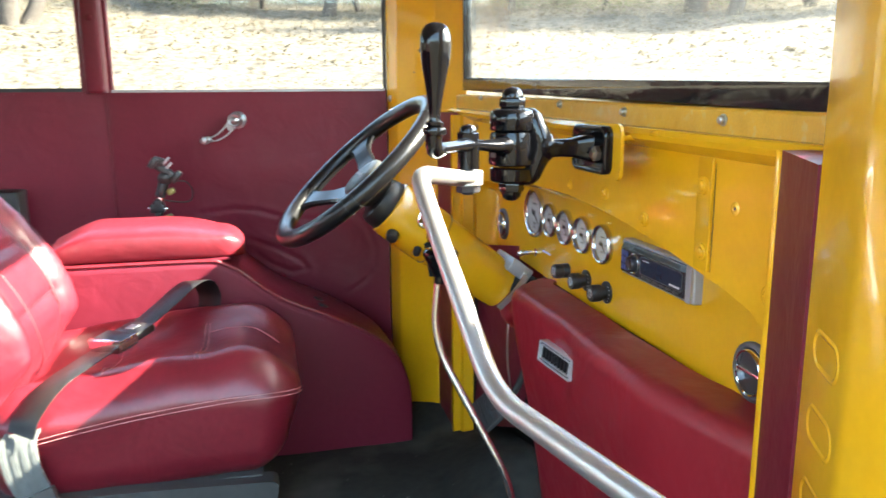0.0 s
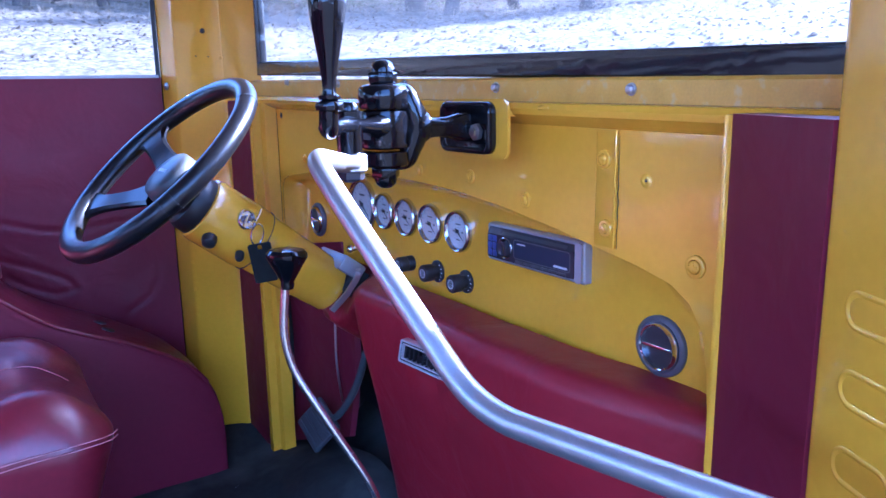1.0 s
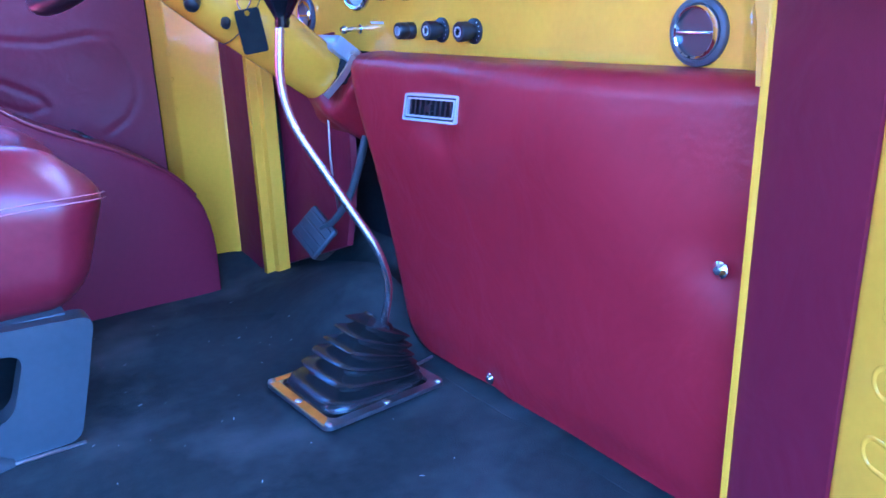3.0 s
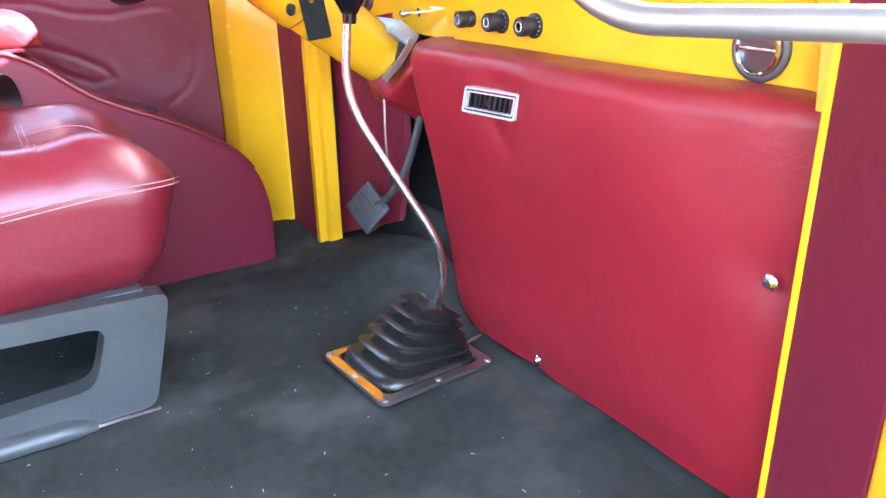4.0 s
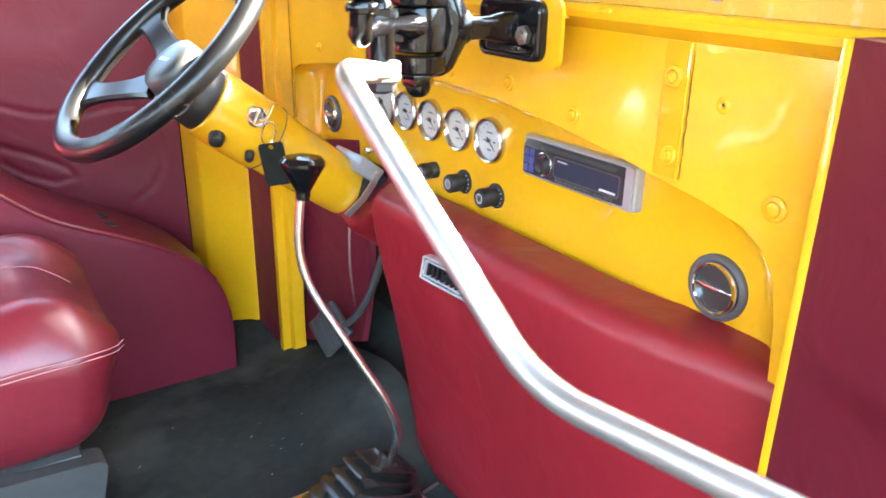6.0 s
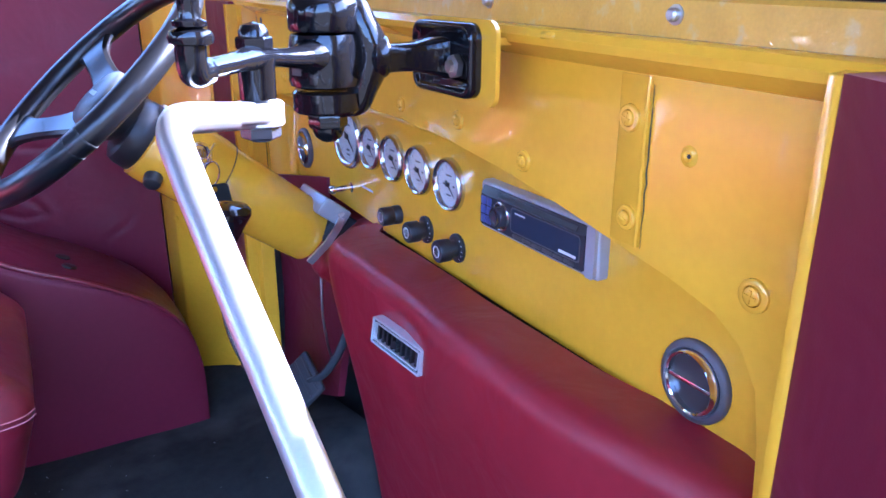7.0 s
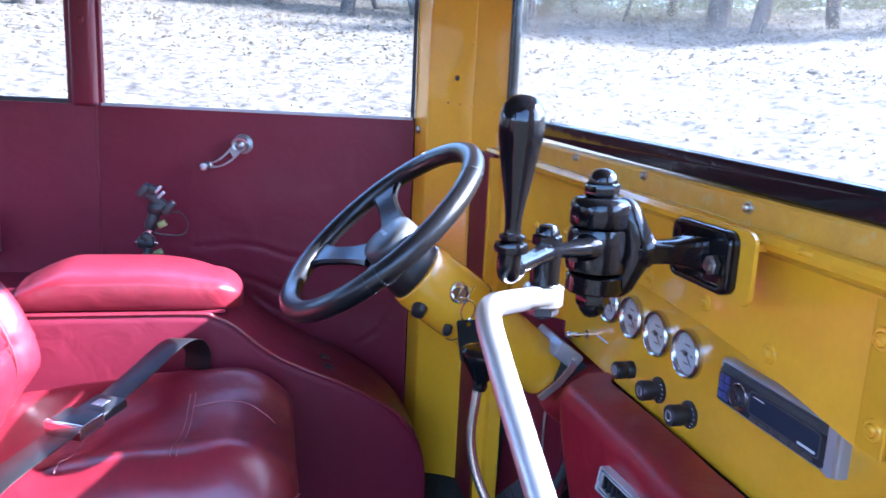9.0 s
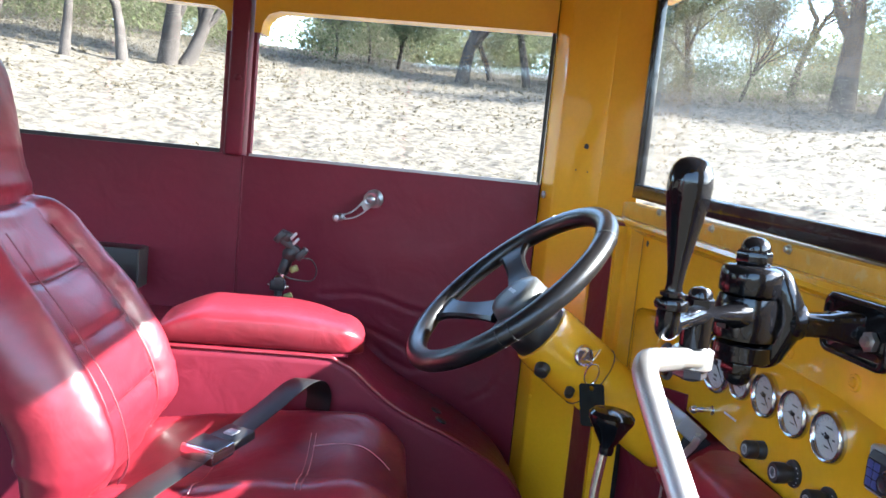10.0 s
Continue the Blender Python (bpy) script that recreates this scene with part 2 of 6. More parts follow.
def sweep(bm, pts, r, seg=14, flat=1.0, side=None):
    """A tube along pts; r a number or a function of 0..1; flat squeezes it across side."""
    pts = [Vector(p) for p in pts]
    n = len(pts)
    tan = [(pts[min(i + 1, n - 1)] - pts[max(i - 1, 0)]).normalized() for i in range(n)]
    u = tan[0].orthogonal().normalized() if side is None else (Vector(side) - tan[0] * tan[0].dot(Vector(side))).normalized()
    loops = []
    for i, p in enumerate(pts):
        u = (u - tan[i] * u.dot(tan[i])).normalized()
        w = tan[i].cross(u)
        rr = r(i / (n - 1)) if callable(r) else r
        loops.append([p + (u * math.cos(t) * flat + w * math.sin(t)) * rr for t in [2 * math.pi * k / seg for k in range(seg)]])
    rings(bm, loops)


def ribbon(bm, pts, width, thick, side):
    """A strap along pts: width along side, with thickness."""
    pts = [Vector(p) for p in pts]
    n = len(pts)
    loops = []
    for i, p in enumerate(pts):
        t = (pts[min(i + 1, n - 1)] - pts[max(i - 1, 0)]).normalized()
        s = side(i / (n - 1)) if callable(side) else side
        s = Vector(s)
        s = (s - t * s.dot(t)).normalized()
        k = t.cross(s)
        loops.append([p + s * a * width / 2 + k * b * thick / 2 for a, b in ((-1, -.4), (-.96, -1), (.96, -1), (1, -.4), (1, .4), (.96, 1), (-.96, 1), (-1, .4))])
    rings(bm, loops)


def slab(bm, outer, holes, place, d0, d1):
    """A flat plate with holes: outlines in (u, v), place(u, v, w) into space, thickness from d0 to d1."""
    edges, vs = [], []
    for lp in [outer] + list(holes):
        r = [bm.verts.new(place(u, v, d0)) for u, v in lp]
        vs.append(r)
        edges += [bm.edges.new((r[i], r[(i + 1) % len(r)])) for i in range(len(r))]
    f = [g for g in bmesh.ops.triangle_fill(bm, edges=edges, use_beauty=True)["geom"] if isinstance(g, bmesh.types.BMFace)]
    ext = bmesh.ops.extrude_face_region(bm, geom=f)["geom"]
    off = Vector(place(0, 0, d1)) - Vector(place(0, 0, d0))
    for g in ext:
        if isinstance(g, bmesh.types.BMVert):
            g.co += off


def rrect(u0, u1, v0, v1, r, n=5):
    r = min(r, abs(u1 - u0) * .499, abs(v1 - v0) * .499)
    out = []
    for cu, cv, a0 in ((u1 - r, v1 - r, 0), (u0 + r, v1 - r, 90), (u0 + r, v0 + r, 180), (u1 - r, v0 + r, 270)):
        out += [(cu + r * math.cos(radians(a0 + 90 * i / n)), cv + r * math.sin(radians(a0 + 90 * i / n))) for i in range(n + 1)]
    return out


def softbox(bm, c, h, r, n=12, warp=None, m=None):
    """A box with half sizes h and rounded edges of radius r, finely divided, then warped."""
    c, h = Vector(c), Vector(h)
    res = bmesh.ops.create_cube(bm, size=2)["verts"]
    es = list({e for v in res for e in v.link_edges})
    bmesh.ops.subdivide_edges(bm, edges=es, cuts=n, use_grid_fill=True)
    for v in bm.verts:
        p = v.co.copy()
        q = Vector([math.copysign(abs(x) ** 0.8, x) * k for x, k in zip(p, h)])
        inner = Vector([max(-(k - r), min(k - r, x)) for x, k in zip(q, h)])
        d = q - inner
        # corners of the raw box are pulled in to the radius
        if d.length > 1e-9:
            q = inner + d.normalized() * r * min(1.0, max(abs(x) for x in d) / r)
        if warp:
            q = warp(q, Vector([x / k for x, k in zip(q, h)]))
        v.co = (m @ (q + c)) if m is not None else q + c


def sheet(bm, nu, nv, f, back=None):
    """A surface f(u, v), u and v from 0 to 1, with a back set off by the vector back."""
    g = [[bm.verts.new(f(i / nu, j / nv)) for j in range(nv + 1)] for i in range(nu + 1)]
    for i in range(nu):
        for j in range(nv):
            bm.faces.new((g[i][j], g[i + 1][j], g[i + 1][j + 1], g[i][j + 1]))
    if back is not None:
        back = Vector(back)
        rim = [g[i][0] for i in range(nu + 1)] + [g[nu][j] for j in range(1, nv + 1)] + [g[i][nv] for i in range(nu - 1, -1, -1)] + [g[0][j] for j in range(nv - 1, 0, -1)]
        bk = [bm.verts.new(v.co + back) for v in rim]
        k = len(rim)
        for i in range(k):
            j = (i + 1) % k
            bm.faces.new((rim[i], bk[i], bk[j], rim[j]))
        bm.faces.new(bk)
    return g


def lerp_table(tab, x):
    if x <= tab[0][0]:
        return tab[0][1]
    for (a, p), (b, q) in zip(tab, tab[1:]):
        if x <= b:
            t = (x - a) / (b - a)
            return p + (q - p) * t
    return tab[-1][1]


def ss(a, b, x):
    t = max(0.0, min(1.0, (x - a) / (b - a)))
    return t * t * (3 - 2 * t)


# ---- the cab's structure ----
MID = 1.065                                  # the cab's centre line


def door_frame(side):
    """Local wall frame: u runs back along the door from the front post, v up, w outwards."""
    o, du, dw = Vector((0.308, 1.862, 0)), Vector((-0.9786, 0.2055, 0)), Vector((0.2055, 0.9786, 0))

    def place(u, v, w):
        p = o + du * u + dw * w + Vector((0, 0, v))
        return p if side > 0 else Vector((p.x, 2 * MID - p.y, p.z))
    return place


DOOR = door_frame(1)
PDOOR = door_frame(-1)
BELT, HEAD, ROOF = 0.795, 1.118, 1.36


def quarter(side):
    def place(u, v, w):
        p = Vector((-0.395 - u, 2.005 + w, v))
        return p if side > 0 else Vector((p.x, 2 * MID - p.y, p.z))
    return place


QUARTER, PQUARTER = quarter(1), quarter(-1)

# floor
bm = B()


def floor_at(u, v):
    x, y = -3.0 + 3.51 * u, 0.12 + 1.92 * v
    z = 0.006 * noise.noise((x * 5, y * 5, 0)) + 0.035 * ss(1.56, 1.75, y) * ss(0.25, 0.42, x)
    z += ss(0.30, 0.455, x) * max(0.0, 0.022 + 0.26 * (1.58 - y)) * ss(1.10, 1.36, y) * (1 - ss(1.60, 1.66, y))
    return Vector((x, y, z))


sheet(bm, 110, 62, floor_at, (0, 0, -0.05))
setting("floor", bm, CARPET, "worn black carpet on the cab floor", "floor")

# driver's door: trim panel, header, window frame and glass
bm = B()
SEAM = [Vector((u, v)) for u, v in ((0.47, 0.495), (0.38, 0.508), (0.325, 0.503), (0.267, 0.485), (0.194, 0.478), (0.115, 0.492), (0.078, 0.488), (0.054, 0.455), (0.036, 0.403), (0.040, 0.361), (0.063, 0.32), (0.110, 0.288))]
FOLD = [Vector((u, v)) for u, v in ((0.40, 0.440), (0.335, 0.424), (0.281, 0.403), (0.226, 0.376), (0.211, 0.354), (0.248, 0.345), (0.298, 0.365), (0.335, 0.392))]


def off_line(p, line):
    best = 9.0
    for a, b in zip(line, line[1:]):
        k = max(0.0, min(1.0, (p - a).dot(b - a) / (b - a).length_squared))
        best = min(best, (p - a - (b - a) * k).length)
    return best


def door_skin(i, j):
    u, v = 0.668 * i, BELT * j
    w = 0.0
    if u < 0.5 and 0.24 < v < 0.56:
        p = Vector((u, v))
        d = off_line(p, SEAM)
        w += 0.0015 * math.exp(-(d / 0.0045) ** 2) - 0.0007 * math.exp(-((d - 0.013) / 0.008) ** 2)
        d = off_line(p, FOLD)
        w += 0.0018 * math.exp(-(d / 0.005) ** 2) - 0.0010 * math.exp(-((d - 0.014) / 0.009) ** 2)
    edge = min(i, 1 - i, 1 - j) * 0.668
    w -= 0.0030 * (noise.noise((u * 6, v * 6, 8)) + 0.4 * noise.noise((u * 17, v * 17, 2))) * ss(0.0, 0.05, edge)
    return DOOR(u, v, w)


sheet(bm, 118, 140, door_skin, (0.2055 * 0.05, 0.9786 * 0.05, 0))
setting("wall_driver_door", bm, VINYL, "burgundy vinyl door panel below the side window", "door panel")
bm = B()
slab(bm, [(0.0, ROOF), (0.0, HEAD), (0.61, HEAD), (0.635, HEAD - 0.008), (0.648, HEAD - 0.026), (0.652, HEAD - 0.05), (0.668, HEAD - 0.05), (0.668, ROOF)], [], DOOR, 0.0, 0.05)
setting("wall_driver_header", bm, YELLOW, "yellow painted header above the driver's window", "wall")
bm = B()
slab(bm, [(0.660, BELT), (0.668, BELT), (0.668, HEAD - 0.05), (0.660, HEAD - 0.05)], [], DOOR, 0.002, 0.016)
setting("trim_driver_window", bm, VINYL, "narrow burgundy rear edge of the side window", "trim")

win = thing("window_1", "clear side window above the burgundy door panel", "window")
win["kind"] = "structure"
bm = B()
slab(bm, [(-0.006, BELT - 0.01), (0.66, BELT - 0.01), (0.66, HEAD + 0.01), (-0.006, HEAD + 0.01)], [], DOOR, 0.024, 0.028)
g = part("pane", bm, GLASS, win)
g.visible_shadow = False
bm = B()
slab(bm, [(0.0005, BELT), (0.0085, BELT), (0.0085, HEAD), (0.0005, HEAD)], [], DOOR, 0.008, 0.034)
part("rubber_seal", bm, PLASTIC, win, "black rubber window seal")
bm = B()
slab(bm, [(0.004, BELT - 0.002), (0.66, BELT - 0.002), (0.66, BELT + 0.004), (0.004, BELT + 0.004)], [], DOOR, -0.004, 0.012)
part("sill_strip", bm, SILVER, win, "thin bright sill strip")

# B-pillar between the side windows
bm = B()
box(bm, -0.394, -0.353, 1.985, 2.06, BELT - 0.004, ROOF, 0.008, 3)
box(bm, -0.407, -0.356, 2.0095, 2.054, BELT - 0.003, HEAD - 0.051)
box(bm, -0.41, -0.345, 2.0015, 2.06, 0.0, BELT - 0.002)
rod(bm, (-0.352, 2.0005, 0.0), (-0.352, 2.0005, BELT - 0.004), 0.0025, seg=8)
post = setting("pillar_driver", bm, VINYL, "burgundy vinyl pillar between two side windows", "pillar")
bm = B()
lathe(bm, (-0.372, 1.986, 0.965), (0, -1, 0), [(0.008, 0), (0.008, 0.003), (0.005, 0.006), (0, 0.007)], 14)
part("pillar_button", bm, VINYL, post)

# rear quarter
bm = B()
slab(bm, [(0, 0), (0.70, 0), (0.70, BELT), (0, BELT)], [], QUARTER, 0.0, 0.05)
setting("wall_driver_quarter", bm, VINYL, "plain burgundy vinyl quarter panel behind the door", "wall")
bm = B()
slab(bm, [(0, HEAD - 0.05), (0.012, HEAD - 0.05), (0.012, HEAD - 0.03), (0.02, HEAD - 0.01), (0.04, HEAD), (0.61, HEAD), (0.64, HEAD - .03), (0.64, BELT), (0.70, BELT), (0.70, ROOF), (0, ROOF)], [], QUARTER, 0.004, 0.05)
setting("wall_driver_quarter_header", bm, YELLOW, "yellow painted frame round the rear side window", "wall")
win = thing("window_2", "clear rear side window behind the driver's seat", "window")
win["kind"] = "structure"
bm = B()
slab(bm, [(0.0, BELT - 0.01), (0.65, BELT - 0.01), (0.65, HEAD + 0.01), (0.0, HEAD + 0.01)], [], QUARTER, 0.028, 0.032)
g = part("pane", bm, GLASS, win)
g.visible_shadow = False
bm = B()
slab(bm, [(0.012, BELT), (0.64, BELT), (0.64, BELT + 0.009), (0.012, BELT + 0.009)], [], QUARTER, 0.006, 0.04)
part("rubber_seal", bm, PLASTIC, win, "black rubber window seal")
bm = B()
slab(bm, [(0.0, BELT - 0.006), (0.64, BELT - 0.006), (0.64, BELT + 0.0), (0.0, BELT + 0.0)], [], QUARTER, -0.006, 0.0)
part("sill_strip", bm, VINYL, win)

# the unseen body behind the doorway: window bands, pale headliner, and a rear doorway added to let in light and
# reflections
bm = B()
slab(bm, [(0.70, 0), (2.6, 0), (2.6, ROOF), (0.70, ROOF)], [rrect(0.75, 1.55, 0.03, 1.25, 0.03), rrect(1.62, 2.52, BELT, 1.25, 0.03)], QUARTER, 0.0, 0.05)
setting("wall_driver_rear", bm, VINYL, "unseen burgundy rear side wall with a doorway added to let light in", "wall")
bm = B()
slab(bm, [(0.35, 0), (2.6, 0), (2.6, ROOF), (0.35, ROOF)], [rrect(0.42, 0.94, BELT - .1, 1.25, 0.03), rrect(1.0, 1.72, BELT - .1, 1.25, 0.03), rrect(1.80, 2.52, BELT - .1, 1.25, 0.03)], PQUARTER, 0.0, 0.05)
setting("wall_passenger_rear", bm, VINYL, "burgundy side wall behind the open doorway", "wall")
bm = B()
slab(bm, [(0.0, ROOF), (0.0, 1.27), (0.72, 1.27), (0.72, ROOF)], [], PDOOR, 0.0, 0.05)
slab(bm, [(-0.02, ROOF), (-0.02, 1.27), (0.35, 1.27), (0.35, ROOF)], [], PQUARTER, 0.0, 0.05)
setting("wall_passenger_header", bm, YELLOW, "yellow header over the open passenger doorway", "wall")
bm = B()
slab(bm, [(0.07, 0), (2.06, 0), (2.06, ROOF), (0.07, ROOF)], [rrect(0.45, 1.68, 0.80, 1.22, 0.05)], lambda u, v, w: Vector((-2.995 - w, u, v)), 0.0, 0.05)
setting("wall_back", bm, VINYL, "burgundy rear wall with a wide rear window", "wall")
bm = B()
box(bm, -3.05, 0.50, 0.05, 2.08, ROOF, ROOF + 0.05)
# unseen overhang beyond the windscreen, added to trim the sun on the seat
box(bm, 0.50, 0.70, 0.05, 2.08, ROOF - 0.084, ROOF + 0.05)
setting("ceiling", bm, HEADLINER, "plain tan headliner, with an unseen front overhang added to block sun", "ceiling")


# front posts: the same section on both sides
def post_section(side):
    """Corners of the front post from the door opening inwards, in plan."""
    if side > 0:
        return [(0.310, 1.862), (0.322, 1.796), (0.400, 1.719), (0.440, 1.735), (0.36, 1.90), (0.318, 1.915)]
    return [(0.293, 0.262), (0.303, 0.330), (0.338, 0.406), (0.40, 0.42), (0.42, 0.38), (0.34, 0.235), (0.30, 0.235)]


for side, nm, lab in ((1, "pillar_front_driver", "yellow painted front post beside the driver's door"), (-1, "pillar_front_passenger", "yellow painted front post of the open doorway, with pressed slots")):
    bm = B()
    slab(bm, post_section(side), [], lambda u, v, w: Vector((u, v, w)), -0.02 if side > 0 else -0.1, ROOF)
    es = [e for e in bm.edges if abs(e.verts[0].co.z - e.verts[1].co.z) > 0.5]
    bmesh.ops.bevel(bm, geom=es, offset=0.006, segments=3, profile=0.5, affect="EDGES")
    p = setting(nm, bm, YELLOW, lab, "pillar")
    if side > 0:
        post_driver = p
    else:
        post_passenger = p

# upper corner: the post widens to the windscreen frame
bm = B()
slab(bm, [(0.398, 1.722), (0.452, 1.650), (0.456, 1.70), (0.44, 1.74)], [], lambda u, v, w: Vector((u, v, w)), 0.742, ROOF)
setting("trim_windscreen_driver", bm, YELLOW, "yellow windscreen side frame", "trim")
bm = B()
slab(bm, [(0.395, 0.405), (0.452, 0.432), (0.475, 0.425), (0.42, 0.385)], [], lambda u, v, w: Vector((u, v, w)), 0.742, ROOF)
setting("trim_windscreen_passenger", bm, YELLOW, "yellow windscreen side frame", "trim")
bm = B()
box(bm, 0.43, 0.49, 0.41, 1.70, 1.165, ROOF)
setting("trim_windscreen_top", bm, YELLOW, "yellow windscreen header", "trim")

# kick panels between the posts and the dashboard's flanges
bm = B()
slab(bm, [(0.402, 1.722), (0.412, 1.606), (0.44, 1.606), (0.44, 1.73)], [], lambda u, v, w: Vector((u, v, w)), -0.02, 0.744)
setting("wall_kick_driver", bm, VINYL, "dark burgundy kick panel beside the pedals", "wall")
bm = B()
slab(bm, [(0.339, 0.408), (0.3985, 0.5197), (0.430, 0.515), (0.37, 0.39)], [], lambda u, v, w: Vector((u, v, w)), -0.05, 0.737)
setting("wall_kick_passenger", bm, VINYL, "dark burgundy kick panel beside the doorway", "wall")

# yellow flanges
bm = B()
slab(bm, [(0.404, 1.604), (0.404, 1.588), (0.420, 1.586), (0.424, 1.572), (0.446, 1.568), (0.446, 1.604)], [], lambda u, v, w: Vector((u, v, w)), -0.01, 0.74)
setting("trim_flange_driver", bm, YELLOW, "folded yellow flange beside the dashboard", "trim")
bm = B()
slab(bm, [(0.3985, 0.5200), (0.3975, 0.5225), (0.3985, 0.5270), (0.403, 0.5292), (0.446, 0.5405), (0.446, 0.5200)], [], lambda u, v, w: Vector((u, v, w)), -0.06, 0.736)
setting("trim_flange_passenger", bm, YELLOW, "thin bright yellow flange beside the padded panel", "trim")

# footwell behind the dashboard, its shade put into a near-black colour
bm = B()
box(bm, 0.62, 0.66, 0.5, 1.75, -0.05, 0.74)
setting("wall_firewall", bm, DARK, "firewall deep under the dashboard, coloured near-black for its shade", "wall")
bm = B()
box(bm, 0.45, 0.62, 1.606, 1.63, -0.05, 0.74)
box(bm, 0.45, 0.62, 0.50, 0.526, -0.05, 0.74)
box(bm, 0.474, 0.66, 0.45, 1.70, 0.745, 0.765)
setting("wall_cowl", bm, DARK, "inside of the cowl, coloured near-black for its shade", "wall")
bm = B()
sheet(bm, 8, 10, lambda u, v: Vector((0.452 + 0.03 * u + 0.015 * math.sin(3 * v), 1.598 - 0.216 * u - 0.01 * math.sin(4 * v) * u, 0.025 + 0.085 * u + (0.43 - 0.05 * u) * v)), (0.01, -0.004, 0))
setting("wall_toe_panel", bm, VINYL, "burgundy vinyl toe panel behind the pedals", "wall")
bm = B()
sheet(bm, 4, 6, lambda u, v: Vector((0.44 + 0.2 * v, 0.54 + 1.04 * u, 0.0 + 0.1 * v * v)), (0, 0, -0.03))
setting("floor_toe", bm, CARPET, "black carpet running up under the dashboard", "floor")

# ---- windscreen ----
ws = thing("window_3", "clear windscreen in a black rubber seal", "window")
ws["kind"] = "structure"


def SCREEN(u, v, w):
    return Vector((0.452 + w, u, v - 0.027 * (1.65 - u)))


bm = B()
slab(bm, [(0.432, 0.79), (1.648, 0.79), (1.648, 1.22), (0.432, 1.22)], [], SCREEN, 0.006, 0.010)
g = part("pane", bm, SCREEN_GLASS, ws, "windscreen glass with dust and a painted veil of reflections")
g.visible_shadow = False
bm = B()
outer = [(0.418, 0.7925), (1.655, 0.7925), (1.655, 1.19), (0.418, 1.19)]
inner = [(0.44, 0.8195), (1.642, 0.8195), (1.642, 1.165), (0.44, 1.165)]
slab(bm, outer, [inner], SCREEN, -0.008, 0.011)
bmesh.ops.bevel(bm, geom=[e for e in bm.edges if e.calc_length() > 0.3], offset=0.004, segments=2, profile=0.5, affect="EDGES")
part("rubber_seal", bm, SEAL, ws, "glossy black windscreen seal")

# ---- dashboard ----
dash = thing("dashboard", "glossy yellow painted metal dashboard with a recessed gauge panel", "dashboard")
ARCH = [(1.566, 0.462), (1.566, 0.575), (1.556, 0.592), (1.53, 0.602), (1.44, 0.615), (1.34, 0.626), (1.20, 0.633), (1.06, 0.634), (0.95, 0.629), (0.858, 0.620), (0.78, 0.609), (0.716, 0.598), (0.65, 0.587), (0.61, 0.577), (0.588, 0.563), (0.573, 0.54), (0.566, 0.505), (0.562, 0.455)]
bm = B()
slab(bm, [(1.5685, 0.462)] + [(1.5685, 0.732), (0.5415, 0.732), (0.5415, 0.455)] + ARCH[::-1], [], lambda u, v, w: Vector((w, u, v)), 0.447, 0.450)
part("upper_panel", bm, YELLOW, dash)

bm = B()
# cove from the arch to the recessed face, then the face
n = len(ARCH)


def inset(i, d):
    a, b = Vector(ARCH[max(i - 1, 0)]), Vector(ARCH[min(i + 1, n - 1)])
    t = (b - a).normalized()
    nrm = Vector((t.y, -t.x)) if (Vector((1.07, 0.45)) - Vector(ARCH[i])).dot(Vector((t.y, -t.x))) > 0 else Vector((-t.y, t.x))
    p = Vector(ARCH[i]) + nrm * d * (0.55 if 2 <= i <= 12 else 1.0)
    if i in (0, n - 1):
        p.y = ARCH[i][1]
    return p


steps = [(0.0, 0.4505), (0.004, 0.456), (0.010, 0.466), (0.018, 0.478), (0.028, 0.486), (0.040, 0.489)]
rows = []
for d, x in steps:
    rows.append([bm.verts.new((x, *inset(i, d))) for i in range(n)])
for a, b in zip(rows, rows[1:]):
    for i in range(n - 1):
        bm.faces.new((a[i], a[i + 1], b[i + 1], b[i]))
inner_loop = rows[-1]
# close the face with a strip down to the bottom edge
lowz = 0.4575
low = [bm.verts.new((0.489, min(max(v.co.y, 0.602), 1.526), lowz + 0.008 * ss(1.1, 1.5, v.co.y))) for v in inner_loop]
for i in range(n - 1):
    if (inner_loop[i].co - inner_loop[i + 1].co).length > 1e-5:
        bm.faces.new((inner_loop[i], inner_loop[i + 1], low[i + 1], low[i]))
bmesh.ops.remove_doubles(bm, verts=bm.verts, dist=0.0004)
lip = bmesh.ops.extrude_edge_only(bm, edges=[e for e in bm.edges if e.is_boundary and max(v.co.z for v in e.verts) < 0.469 and abs(e.verts[0].co.x - 0.489) < 1e-4 and abs(e.verts[1].co.x - 0.489) < 1e-4])["geom"]
for v in lip:
    if isinstance(v, bmesh.types.BMVert):
        v.co += Vector((0.022, 0, -0.004))
part("gauge_panel", bm, YELLOW, dash, angle=50)

# rolled lip and screw rail under the windscreen
bm = B()


def slope(y):
    return 0.022 * (y - 1.065)


prof = [(0.452, 0.744), (0.432, 0.7475), (0.424, 0.7455), (0.421, 0.740), (0.4225, 0.734), (0.432, 0.7285), (0.4455, 0.722), (0.4455, 0.716), (0.452, 0.716)]
loops = [[Vector((x, y, z + 0.5 * slope(y))) for x, z in prof] for y in (0.407, 0.6, 0.8, 1.0, 1.2, 1.4, 1.6, 1.722)]
rings(bm, loops)
part("rolled_lip", bm, YELLOW, dash)
bm = B()
prof = [(0.452, 0.7440), (0.437, 0.7442), (0.4355, 0.746), (0.4355, 0.7705), (0.438, 0.7735), (0.452, 0.7745)]
rings(bm, [[Vector((x, y, z + slope(y) * 0.7)) for x, z in prof] for y in (0.42, 0.7, 0.9, 1.1, 1.3, 1.5, 1.68)])
rail = part("screw_rail", bm, YELLOW_OLD, dash, "chipped yellow screw rail under the windscreen")
